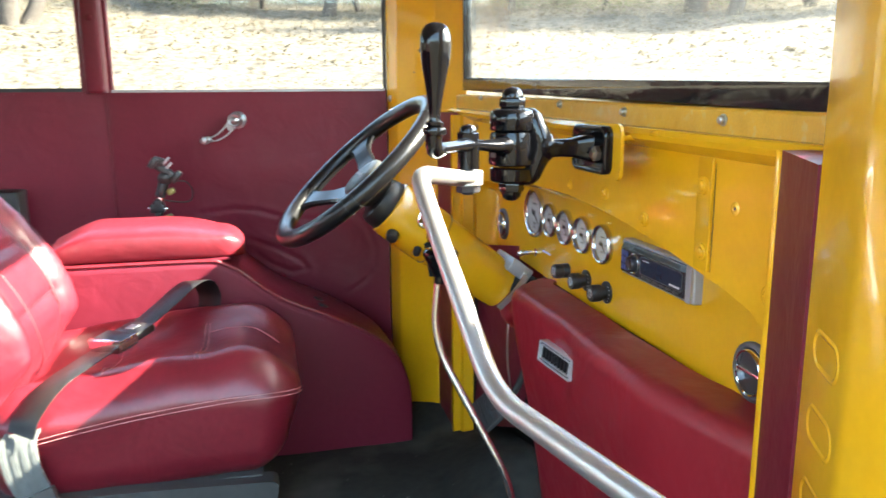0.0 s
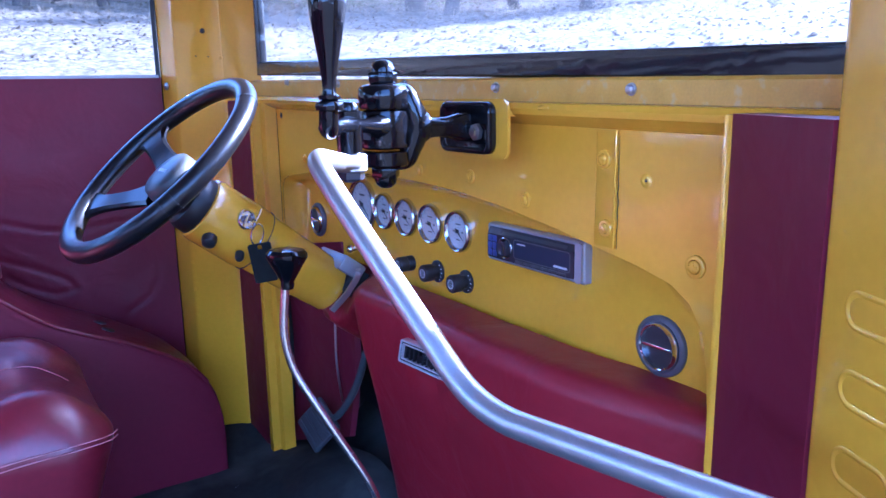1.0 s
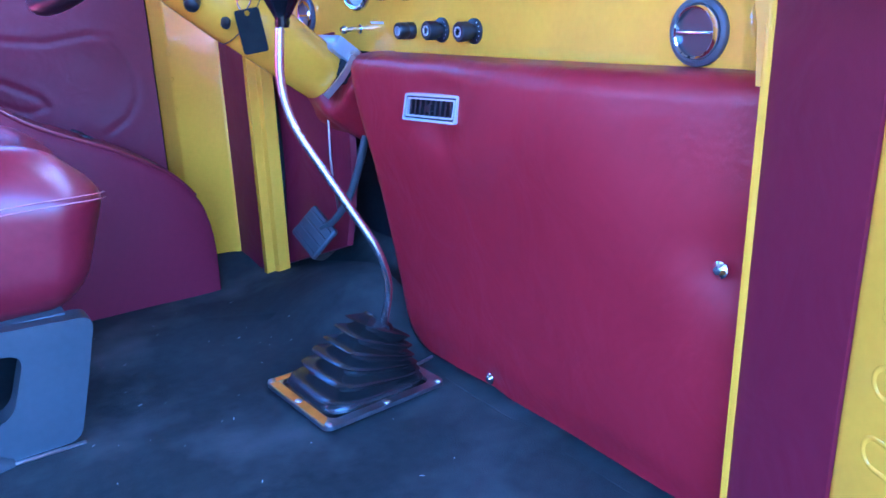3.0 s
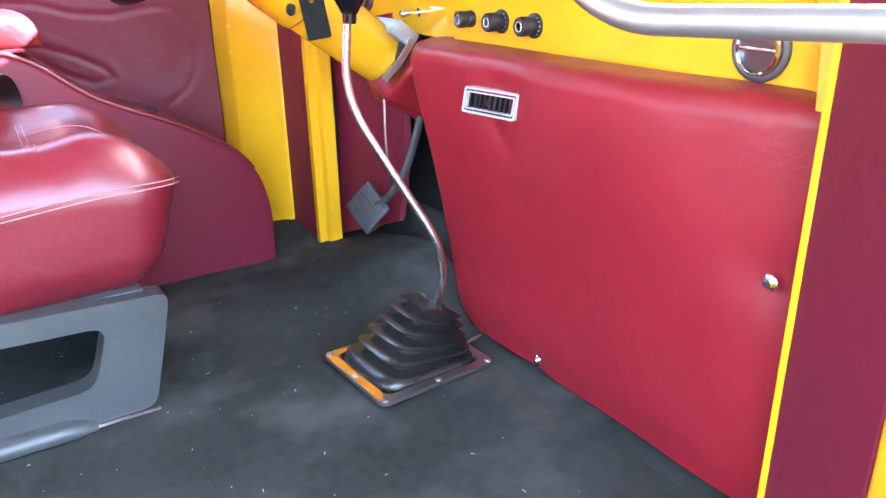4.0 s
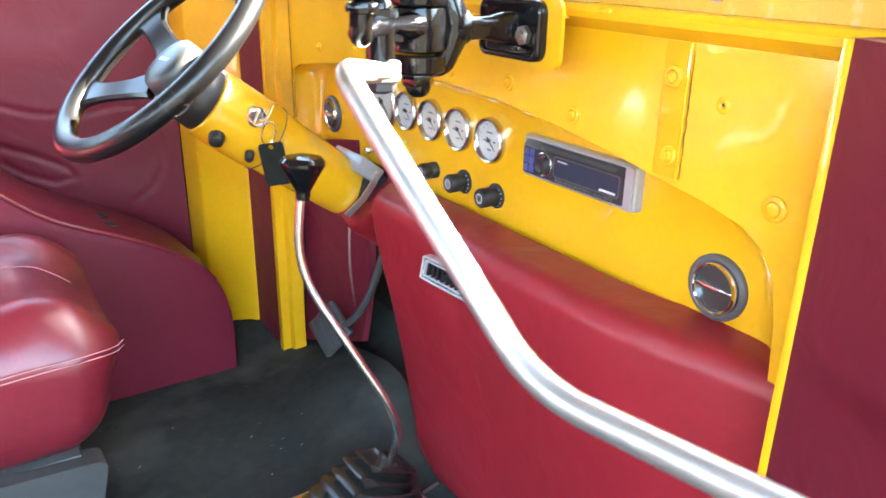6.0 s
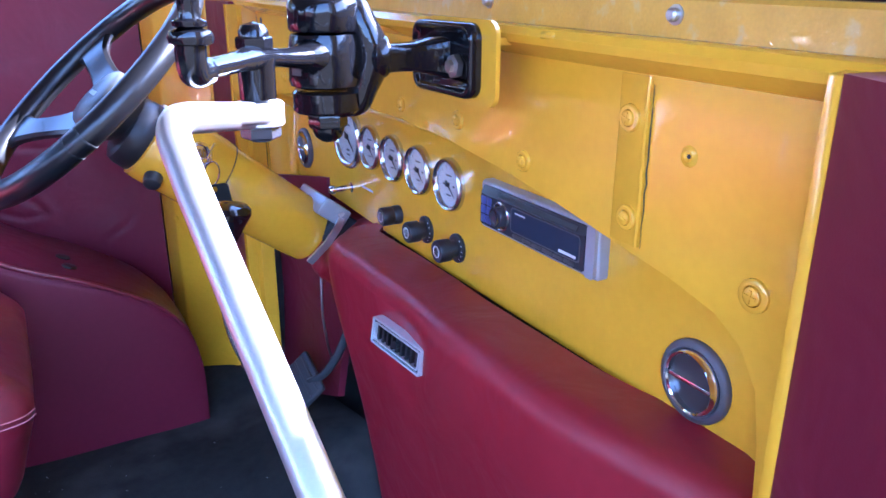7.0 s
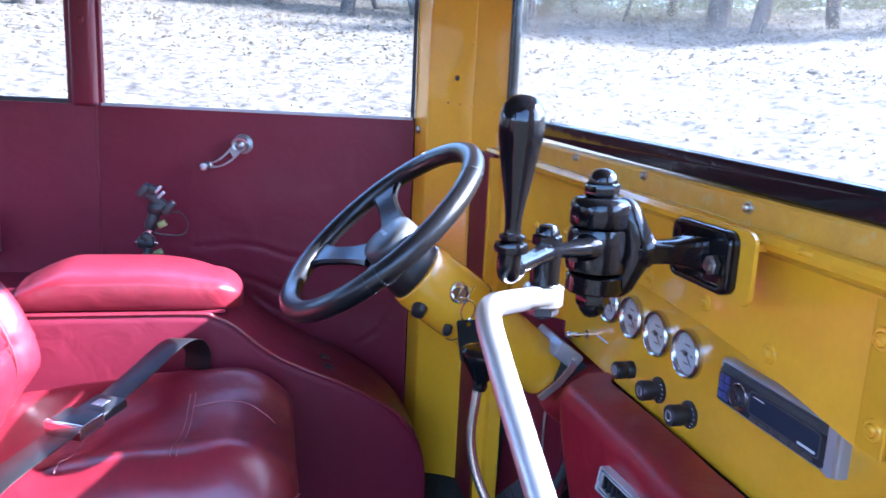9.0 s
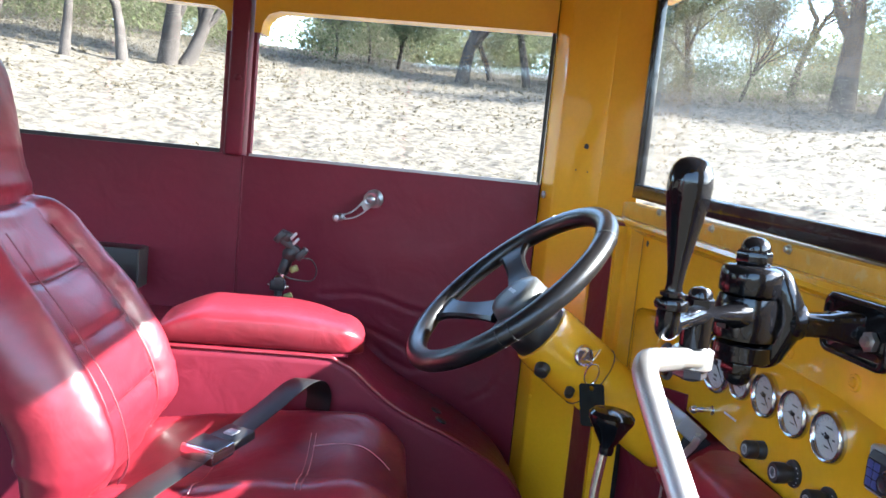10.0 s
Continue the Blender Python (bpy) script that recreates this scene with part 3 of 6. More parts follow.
for y, z in ((1.476, 0.776), (1.27, 0.770), (1.065, 0.767), (0.861, 0.760), (0.656, 0.756)):
    bm = B()
    lathe(bm, (0.4355, y, z), (-1, 0, 0), [(0.0062, 0), (0.0062, 0.001), (0.0042, 0.0012), (0.0042, 0.0045), (0.003, 0.0058), (0, 0.006)], 12)
    part("screw", bm, STEEL, rail)

# seam strip and painted bolts on the upper panel
bm = B()
loops = []
for i in range(17):
    z = 0.600 + 0.0073 * i
    k = 0.0014 * noise.noise((i * .8, 3, 4))
    loops.append([Vector((x, y, z)) for x, y in ((0.4478, 0.7105), (0.4452, 0.7085), (0.4442, 0.7060), (0.4442, 0.6850 + k), (0.4430, 0.6815 + k), (0.4436, 0.6798 + k), (0.4462, 0.6800 + k), (0.4478, 0.6830))])
rings(bm, loops)
part("seam_strip", bm, YELLOW, dash, "lapped strip over the panel joint", angle=30)
# the lapped sheet gapes a little along the strip
bm = B()
gap = [(0.6792 + 0.0013 * noise.noise((i * .9, 0, 4)), 0.599 + 0.0078 * i) for i in range(16)]
sweep(bm, smooth([Vector((0.4466, y, z)) for y, z in gap], 3), lambda k: 0.00015 + 0.0003 * max(0.0, math.sin(math.pi * k)), 8)
part("panel_gap", bm, DARK, dash, "dark gap along the lapped sheet")


def painted_bolt(y, z, r):
    bm = B()
    lathe(bm, (0.4446 if 0.68 < y < 0.71 else 0.4472, y, z), (-1, 0, 0), [(r * 1.15, 0), (r * 1.12, 0.0022), (r, 0.003), (r * .72, 0.003), (r * .68, 0.0012), (r * .62, 0.0040), (r * .5, 0.0048), (r * .24, 0.0050), (0, 0.0050)], 20)
    bolt = part("bolt", bm, YELLOW, dash)
    bm = B()
    x = 0.4446 if 0.68 < y < 0.71 else 0.4472
    tm = Matrix.Translation((x - 0.0050, y, z)) @ Matrix.Rotation(radians(20 + 900 * y), 4, "X")
    box(bm, -0.0004, 0.002, -r * .46, r * .46, -r * .09, r * .09, 0, 1, tm)
    box(bm, -0.00045, 0.002, -r * .09, r * .09, -r * .46, r * .46, 0, 1, tm)
    part("cross_slot", bm, YELLOW, bolt)


for y, z, r in ((0.6965, 0.688, 0.0085), (0.692, 0.619, 0.008), (0.583, 0.599, 0.0095), (0.821, 0.633, 0.008), (0.929, 0.651, 0.008), (1.049, 0.650, 0.007), (1.312, 0.653, 0.007), (1.443, 0.640, 0.007), (1.19, 0.655, 0.007)):
    painted_bolt(y, z, r)
bm = B()
lathe(bm, (0.4472, 0.6445, 0.671), (-1, 0, 0), [(0.0017, 0), (0.0017, 0.0006), (0, 0.0006)], 6)
part("bolt_hole", bm, DARK, dash)
bm = B()
lathe(bm, (0.4472, 0.6445, 0.671), (-1, 0, 0), [(0.0075, 0), (0.0055, 0.0010), (0.0034, 0.0014), (0.0018, 0.0004)], 16)
part("hole_lip", bm, YELLOW, dash)
bm = B()
lathe(bm, (0.4472, 1.545, 0.716), (-1, 0, 0), [(0.006, 0), (0.006, 0.0006), (0, 0.0006)], 12)
part("bolt_hole", bm, DARK, dash)


# gauges
def gauge(y, z, r, big):
    o = Vector((0.489, y, z))
    gp = new("gauge")
    gp.parent = dash
    bm = B()
    lathe(bm, o, (-1, 0, 0), [(r, -0.002), (r, 0.003), (r * .985, 0.006), (r * .93, 0.0085), (r * .86, 0.0075), (r * .80, 0.0045), (r * .785, 0.002), (r * .5, 0.002)], 40)
    part("bezel", bm, BEZEL, gp, "polished chrome bezel")
    bm = B()
    lathe(bm, o, (-1, 0, 0), [(r * .835, 0.0015), (r * .835, 0.0032), (0, 0.0032)], 40)
    part("dial_face", bm, DIAL, gp, "white dial face")
    bm = B()
    f0 = o + Vector((-0.0034, 0, 0))
    a0, a1, k = (-135, 135, 21) if big else (-100, 100, 15)
    for i in range(k):
        a = radians(a0 + (a1 - a0) * i / (k - 1))
        d = Vector((0, -math.sin(a), math.cos(a)))
        p, q = f0 + d * r * .76, f0 + d * r * (.62 if i % 2 == 0 else .69)
        w = Vector((0, d.z, -d.y)) * r * .011
        vs = [bm.verts.new(c) for c in (p - w, p + w, q + w, q - w)]
        bm.faces.new(vs)
        top = [bm.verts.new(v.co + Vector((-0.0003, 0, 0))) for v in vs]
        bm.faces.new(top)
        for e in range(4):
            bm.faces.new((vs[e], vs[(e + 1) % 4], top[(e + 1) % 4], top[e]))
    # unreadable legends as bars
    for yy, zz, hw, hh in (((0.0, 0.36, .20, .035), (0.02, -0.42, .11, .035), (0.02, -0.56, .11, .028)) if big else ((0.0, 0.34, .20, .030), (-0.34, -0.02, .07, .04), (0.36, -0.02, .07, .04), (0.0, -0.40, .16, .028))):
        box(bm, f0.x - 0.0003, f0.x, o.y - (yy + hw) * r, o.y - (yy - hw) * r, o.z + (zz - hh) * r, o.z + (zz + hh) * r)
    part("dial_marks", bm, GREY, gp)
    bm = B()
    a = radians(-128 if big else -118)
    d = Vector((0, -math.sin(a) * -1, math.cos(a)))
    if not big:
        d = Vector((0, -0.75, -0.66)).normalized()
    rod(bm, f0 + Vector((-0.0015, 0, 0)) - d * r * .18, f0 + Vector((-0.0015, 0, 0)) + d * r * .62, r * .035, r * .012, 8)
    lathe(bm, f0, (-1, 0, 0), [(r * .085, 0), (r * .085, 0.003), (r * .06, 0.004), (0, 0.004)], 16)
    part("needle", bm, INK, gp)
    bm = B()
    lathe(bm, o + Vector((-0.0062, 0, 0)), (-1, 0, 0), [(r * .86, 0), (r * .86, 0.001), (0, 0.0014)], 32)
    gl = part("lens", bm, GLASS, gp)
    gl.visible_shadow = False


gauge(1.300, 0.569, 0.046, True)
for y, z in ((1.224, 0.567), (1.156, 0.5655), (1.086, 0.565), (1.014, 0.564)):
    gauge(y, z, 0.030, False)

# small chrome pull under the gauges, and the cards beside it
bm = B()
lathe(bm, (0.489, 1.297, 0.4955), (-1, 0, 0), [(0.0075, 0), (0.0075, 0.002), (0.004, 0.003), (0.0038, 0.026), (0.0062, 0.028), (0.0066, 0.032), (0.004, 0.036), (0, 0.0365)], 18)
part("chrome_pull", bm, CHROME, dash)
bm = B()
box(bm, 0.4885, 0.4892, 1.225, 1.262, 0.5035, 0.5065)
part("label_bar", bm, WHITE_INK, dash)


# black rotary knobs
def dash_knob(y, z, big):
    o = (0.489, y, z)
    bm = B()
    if big:
        lathe(bm, o, (-1, 0, 0), [(0.0165, 0), (0.0165, 0.003), (0.015, 0.004), (0.010, 0.005), (0.010, 0.012), (0.0125, 0.013), (0.0128, 0.026), (0.0115, 0.028), (0, 0.028)], 28)
    else:
        lathe(bm, o, (-1, 0, 0), [(0.012, 0), (0.012, 0.008), (0.0105, 0.010), (0.0118, 0.012), (0.0118, 0.024), (0.0105, 0.026), (0, 0.026)], 28)
    k = part("knob", bm, PLASTIC, dash, "ribbed black knob")
    bm = B()
    h = 0.028 if big else 0.026
    lathe(bm, (0.489 - h, y, z), (-1, 0, 0), [(0.0068, 0), (0.0068, 0.0004), (0.0055, 0.0004), (0.0055, 0.0), ], 20)
    part("ring_mark", bm, WHITE_INK, k)
    if big:
        bm = B()
        for i in range(-2, 3):
            a = radians(-90 + i * 26)
            p = Vector((0.4855, y + math.sin(a) * 0.0135, z + math.cos(a) * 0.0135))
            box(bm, p.x - 0.0008, p.x, p.y - 0.0016, p.y + 0.0016, p.z - 0.0006, p.z + 0.0006)
        part("dial_marks", bm, WHITE_INK, k)


dash_knob(1.146, 0.4945, False)
dash_knob(1.071, 0.4955, True)
dash_knob(0.998, 0.4945, True)


# round swivel vents at both ends
def ball_vent(y, z):
    v = new("round_vent")
    v.parent = dash
    v["label"] = "round black and chrome swivel air vent"
    o = Vector((0.489, y, z))
    bm = B()
    lathe(bm, o, (-1, 0, 0), [(0.0325, 0), (0.0325, 0.003), (0.031, 0.005), (0.0275, 0.006), (0.0262, 0.005), (0.0262, -0.02)], 40)
    part("outer_ring", bm, RING, v, "grey plastic outer ring")
    a = Vector((-1, 0.10, -0.04)).normalized()
    bm = B()
    lathe(bm, o, a, [(0.0225, -0.024), (0.0255, -0.01), (0.026, 0.004), (0.0252, 0.007), (0.0240, 0.009), (0.0225, 0.008), (0.0215, -0.024)], 36)
    part("eyeball_ring", bm, CHROME, v, "chrome eyeball ring")
    bm = B()
    lathe(bm, o - a * 0.012, a, [(0.0222, 0.016), (0.0216, 0.004), (0.0200, -0.010), (0.0160, -0.022), (0.009, -0.029), (0, -0.031)], 32)
    part("duct", bm, BOWL, v)
    bm = B()
    box(bm, o.x - 0.007, o.x + 0.006, y - 0.0215, y + 0.0215, z - 0.0022, z + 0.0012, 0.001)
    part("vane", bm, CHROME, v)


ball_vent(0.652, 0.4965)
ball_vent(1.487, 0.518)

# ---- car stereo ----
radio = thing("car_stereo", "silver and black car stereo set in the yellow dashboard", "stereo")
R0, R1, Q0, Q1 = 0.755, 0.934, 0.5405, 0.5895


def FACE(u, v, w):
    return Vector((w, u, v))


bm = B()
loops = []
for g, x in ((0.0, 0.4895), (0.0, 0.4760), (-0.0010, 0.4735), (-0.0030, 0.4722), (-0.0042, 0.4730), (-0.0046, 0.4770)):
    loops.append([Vector((x, u, v)) for u, v in rrect(R0 - g, R1 + g, Q0 - g, Q1 + g, 0.0035, 5)])
rings(bm, loops)
part("housing", bm, SILVER, radio, "silver bevelled housing")
bm = B()
slab(bm, rrect(R0 + 0.0016, R0 + 0.0125, Q0 + 0.0016, Q1 - 0.0016, 0.003), [], FACE, 0.4695, 0.4738)
part("end_bar", bm, SILVER, radio, "bright end bar")
bm = B()
slab(bm, rrect(R0 + 0.0135, R1 - 0.0050, Q0 + 0.0050, Q1 - 0.0128, 0.003), [], FACE, 0.4692, 0.4772)
part("face_plate", bm, SMOKED, radio, "smoked glossy face plate")
bm = B()
# the upper strip leans back over the disc slot
rings(bm, [[Vector((0.4692, y, Q1 - 0.0127)), Vector((0.4735, y, Q1 - 0.0050)), Vector((0.4772, y, Q1 - 0.0050)), Vector((0.4772, y, Q1 - 0.0127))] for y in (R0 + 0.0135, R1 - 0.0050)])
part("top_strip", bm, SMOKED, radio)
bm = B()
rings(bm, [[Vector((0.4698, y, Q1 - 0.0110)), Vector((0.4718, y, Q1 - 0.0072)), Vector((0.4732, y, Q1 - 0.0078)), Vector((0.4712, y, Q1 - 0.0116))] for y in (R0 + 0.026, R1 - 0.034)])
part("disc_slot", bm, INK, radio)
bm = B()
slab(bm, rrect(R0 + 0.020, R1 - 0.060, Q0 + 0.0125, Q1 - 0.0150, 0.003), [], FACE, 0.4684, 0.4693)
part("display", bm, DARK_GLASS, radio, "dark glossy display, tinted blue for reflected sky")
bm = B()
slab(bm, rrect(R0 + 0.0185, R1 - 0.0585, Q0 + 0.0110, Q1 - 0.0138, 0.004), [rrect(R0 + 0.0199, R1 - 0.0599, Q0 + 0.0124, Q1 - 0.0151, 0.003)], FACE, 0.4686, 0.4693)
part("display_rim", bm, GREY, radio)
KN = Vector((0.4694, R1 - 0.0420, Q0 + 0.0210))
bm = B()
lathe(bm, KN, (-1, 0, 0), [(0.0142, 0), (0.0142, 0.0012), (0.0130, 0.0020), (0.0120, 0.0014)], 32)
part("knob_ring", bm, BEZEL, radio)
bm = B()
lathe(bm, KN, (-1, 0, 0), [(0.0112, 0), (0.0108, 0.006), (0.0098, 0.0078), (0.0075, 0.0080), (0.006, 0.0070), (0, 0.0068)], 28)
part("volume_knob", bm, SMOKED, radio)
for i in range(2):
    for j in range(3):
        bm = B()
        box(bm, 0.4682, 0.4696, R1 - 0.0150 - 0.0098 * i, R1 - 0.0068 - 0.0098 * i, Q0 + 0.0075 + 0.0094 * j, Q0 + 0.0158 + 0.0094 * j, 0.0008)
        part("button", bm, BLUE, radio, "blue button")
for i in range(6):
    bm = B()
    y = R1 - 0.062 - 0.0155 * i
    box(bm, 0.4684, 0.4696, y - 0.0142, y, Q0 + 0.0062, Q0 + 0.0098, 0.0006)
    part("button", bm, GREY, radio)
bm = B()
box(bm, 0.4680, 0.4685, R0 + 0.023, R0 + 0.046, Q0 + 0.0140, Q0 + 0.0165)
part("label_bar", bm, WHITE_INK, radio)
bm = B()
box(bm, 0.4680, 0.4685, R1 - 0.082, R1 - 0.066, Q1 - 0.0190, Q1 - 0.0178)
part("label_bar", bm, WHITE_INK, radio)

radio.location.x = 0.0045

# ---- padded panel under the dashboard ----
padded = thing("padded_panel", "padded burgundy vinyl cover panel under the dashboard", "panel")
LEFT = [(0.015, 1.105), (0.022, 1.132), (0.04, 1.149), (0.075, 1.158), (0.13, 1.165), (0.183, 1.172), (0.25, 1.180), (0.32, 1.187), (0.38, 1.20), (0.43, 1.212), (0.47, 1.218)]
bm = B()


def pad(u, v):
    z = 0.017 + 0.438 * min(1.0, v / 0.94)
    yl = lerp_table(LEFT, z)
    y = 0.543 + (yl - 0.543) * u
    x = 0.454 - 0.012 * ss(0.0, 0.2, z) - 0.034 * ss(0.15, 0.42, z) * ss(0.0, 0.35, u)
    x -= 0.006 * ss(0.0, 0.12, u) * ss(0, .1, v)
    edge = ss(0.93, 1.0, u)
    x += 0.035 * edge ** 2
    tp = max(0.0, (v - 0.915) / 0.085)
    x += 0.075 * tp ** 1.6
    z += 0.009 * min(1.0, tp * 2.2)
    # dimples round the fixing screws and the vent
    for sy, sz, k, w in ((0.574, 0.29, 0.007, 0.035), (0.931, 0.024, 0.005, 0.03), (0.9775, 0.405, 0.009, 0.050), (0.972, 0.372, 0.004, 0.022)):
        x += k * math.exp(-((y - sy) ** 2 + (z - sz) ** 2) / (w * w))
    x += 0.003 * noise.noise((y * 7, z * 7, 3))
    return Vector((x, y, z))


sheet(bm, 60, 70, lambda u, v: pad(u, v * 0.945), (0.02, 0, 0))
part("cover", bm, PADDED, padded, angle=70)
bm = B()
sheet(bm, 60, 8, lambda u, v: pad(u, 0.945 + 0.055 * v), (0, 0, -0.004))
part("top_ledge", bm, PADDED, padded, "rolled top edge under the gauges")
for y, z, x in ((0.574, 0.29, 0.4375), (0.931, 0.029, 0.4545)):
    bm = B()
    lathe(bm, (x + .002, y, z), (-1, 0, 0), [(0.0085, 0), (0.0085, 0.002), (0.006, 0.004), (0.004, 0.0062), (0, 0.0066)], 20)
    part("screw", bm, CHROME, padded, "bright domed screw")

vent = new("air_vent")
vent.parent = padded
vent["label"] = "small rectangular chrome-framed air vent"
VO = Vector((0.3990, 0.9775, 0.405))


def VENT(u, v, w):
    # tilted slightly with the padding
    return VO + Vector((0.05 * -u + 0.02 * v, u - 0.25 * v, v - 0.03 * u)) + Vector((-w, 0, 0))


bm = B()
slab(bm, rrect(-0.054, 0.054, -0.0175, 0.0175, 0.003), [rrect(-0.0512, 0.0512, -0.0147, 0.0147, 0.002)], VENT, -0.010, 0.001)
part("frame", bm, TRIM, vent, "bright chrome frame")
bm = B()
slab(bm, rrect(-0.0511, 0.0511, -0.0146, 0.0146, 0.002), [rrect(-0.0485, 0.0485, -0.0122, 0.0122, 0.002)], VENT, -0.010, -0.0008)
part("inner_frame", bm, PLASTIC, vent)
bm = B()
slab(bm, rrect(-0.0484, 0.0484, -0.0121, 0.0121, 0.002), [rrect(-0.0467, 0.0467, -0.0104, 0.0104, 0.002)], VENT, -0.010, 0.0006)
part("inner_rim", bm, TRIM, vent, "thin bright inner rim")
bm = B()
slab(bm, rrect(-0.0466, 0.0466, -0.0103, 0.0103, 0.002), [], VENT, -0.020, -0.016)
part("backing", bm, DARK, vent)
bm = B()
slab(bm, rrect(-0.0045, 0.0045, -0.0050, 0.0050, 0.004), [], VENT, -0.010, 0.0016)
part("thumb_wheel", bm, PLASTIC, vent)
for i in range(9):
    bm = B()
    u = -0.041 + 0.0103 * i
    slab(bm, [(u - 0.0022, -0.0100), (u + 0.0016, -0.0100), (u + 0.0022, 0.0100), (u - 0.0016, 0.0100)], [], VENT, -0.014, -0.0012)
    part("slat", bm, PLASTIC, vent)

# ---- steering column and wheel ----
AX = Vector((0.798, 0.0, -0.602))
CO = Vector((0.300, 1.337, 0.527))           # a point on the column's axis
column = thing("steering_column", "yellow painted steering column with an ignition key", "steering column")
bm = B()
lathe(bm, CO - AX * 0.100, AX, [(0.044, 0), (0.0505, 0.003), (0.0525, 0.012), (0.0535, 0.092), (0.052, 0.105), (0.0525, 0.1055)], 40)
part("column_head", bm, YELLOW, column)
bm = B()
lathe(bm, CO + AX * 0.0065, AX, [(0.0485, 0), (0.050, 0.003), (0.0485, 0.06), (0.046, 0.16), (0.044, 0.165)], 40)
part("column_jacket", bm, YELLOW, column)
bm = B()
lathe(bm, CO + AX * 0.0050, AX, [(0.0495, 0), (0.0532, 0.0002), (0.0532, 0.0012), (0.0495, 0.0014)], 40)
part("column_seam", bm, DARK, column)
bm = B()
lathe(bm, CO - AX * 0.128, AX, [(0.034, 0), (0.043, 0.004), (0.046, 0.012), (0.047, 0.03), (0.045, 0.033)], 36)
part("neck", bm, PLASTIC, column, "black plastic neck below the wheel")
bm = B()
kp = Vector((0.278, 1.288, 0.567))
kn = (kp - (CO + AX * (kp - CO).dot(AX))).normalized()
lathe(bm, kp - kn * 0.012, kn, [(0.017, 0), (0.017, 0.013), (0.0155, 0.016), (0.0125, 0.0165), (0.0115, 0.014), (0, 0.014)], 28)
part("lock_cylinder", bm, CHROME, column, "chrome ignition lock")
bm = B()
a, u, w = basis(kn)
m = Matrix((( *(AX),), (*(kn.cross(AX)),), (*kn,))).transposed().to_4x4()
m.translation = kp + kn * 0.013
box(bm, -0.0016, 0.0016, -0.009, 0.009, -0.006, 0.016, 0.0006, 1, m)
box(bm, -0.0014, 0.0014, -0.011, 0.011, 0.010, 0.024, 0.0006, 1, m)
key = part("key", bm, CHROME, column, "steel ignition key")
bm = B()
kr = Vector((0.287, 1.270, 0.545))
pts = [kr + Vector((0.55, -0.1, 0)) * 0.017 * math.cos(t) + Vector((0.1, -0.25, 1)) * 0.0165 * math.sin(t) for t in [2 * math.pi * i / 28 for i in range(29)]]
sweep(bm, pts, 0.0011, 8)
part("key_ring", bm, CHROME, column)
bm = B()
TM = pose(0.2925, 1.268, 0.500, 0, 0, 0) @ Matrix.Rotation(radians(-32), 4, "Z") @ Matrix.Rotation(radians(-9), 4, "Y")
slab(bm, rrect(-0.018, 0.018, -0.031, 0.031, 0.004), [[(0.004 * math.cos(k * .785), 0.025 + 0.004 * math.sin(k * .785)) for k in range(8)]], lambda u, v, w: TM @ Vector((u, w, v)), -0.0016, 0.0016)
part("key_tag", bm, TAG, column, "black rectangular key tag")
bm = B()
kb = Vector((0.219, 1.292, 0.540))
bn = (kb - (CO + AX * (kb - CO).dot(AX))).normalized()
lathe(bm, kb - bn * 0.006, bn, [(0.0115, 0), (0.0115, 0.006), (0.010, 0.013), (0.0075, 0.015), (0, 0.0155)], 24)
part("hazard_knob", bm, PLASTIC, column, "round black knob")
bm = B()
kb = Vector((0.262, 1.285, 0.513))
lathe(bm, kb, bn, [(0.007, -0.004), (0.007, 0.006), (0.005, 0.010), (0, 0.0105)], 18)
part("lever_stub", bm, PLASTIC, column)
# alloy clamp where the column meets the dashboard
bm = B()
CM = Matrix(((*AX,), (0, 1, 0), (*AX.cross(Vector((0, 1, 0))),))).transposed().to_4x4()
CM.translation = CO + AX * 0.166
box(bm, -0.028, 0.020, -0.052, 0.046, 0.030, 0.057, 0.004, 2, CM)
part("clamp", bm, SILVER, column, "cast alloy column clamp")
bm = B()
ribbon(bm, [CM @ Vector(p) for p in ((0.008, -0.046, 0.052), (0.010, -0.056, 0.03), (0.010, -0.054, 0.0), (0.008, -0.042, -0.036))], 0.011, 0.004, AX)
part("clamp_edge", bm, ALUMINIUM, column)
bm = B()
box(bm, -0.016, -0.008, -0.040, 0.010, 0.0565, 0.0576, 0.001, 1, CM)
part("clamp_slot", bm, DARK, column)
bm = B()
lathe(bm, CM @ Vector((0.006, -0.048, 0.046)), (0.0, -0.8, 0.6), [(0.006, 0), (0.006, 0.004), (0.003, 0.005), (0, 0.005)], 6)
part("clamp_bolt", bm, STEEL, column)
bm = B()
box(bm, 0.0, 0.12, -0.045, 0.07, 0.0, 0.05, 0.004, 2, CM)
part("column_bracket", bm, DARK, column)

wheel = thing("steering_wheel", "black leather four-spoke steering wheel on a yellow column", "steering wheel")
WN = Vector((-0.661, -0.057, 0.748)).normalized()
WU = Vector((0.745, 0.064, 0.664)).normalized()
WR = WU.cross(WN).normalized()               # to the driver's right
WC = Vector((0.163, 1.328, 0.655))


def W(a, r, h=0.0):
    t = radians(a)
    return WC + (WU * math.cos(t) + WR * math.sin(t)) * r + WN * h


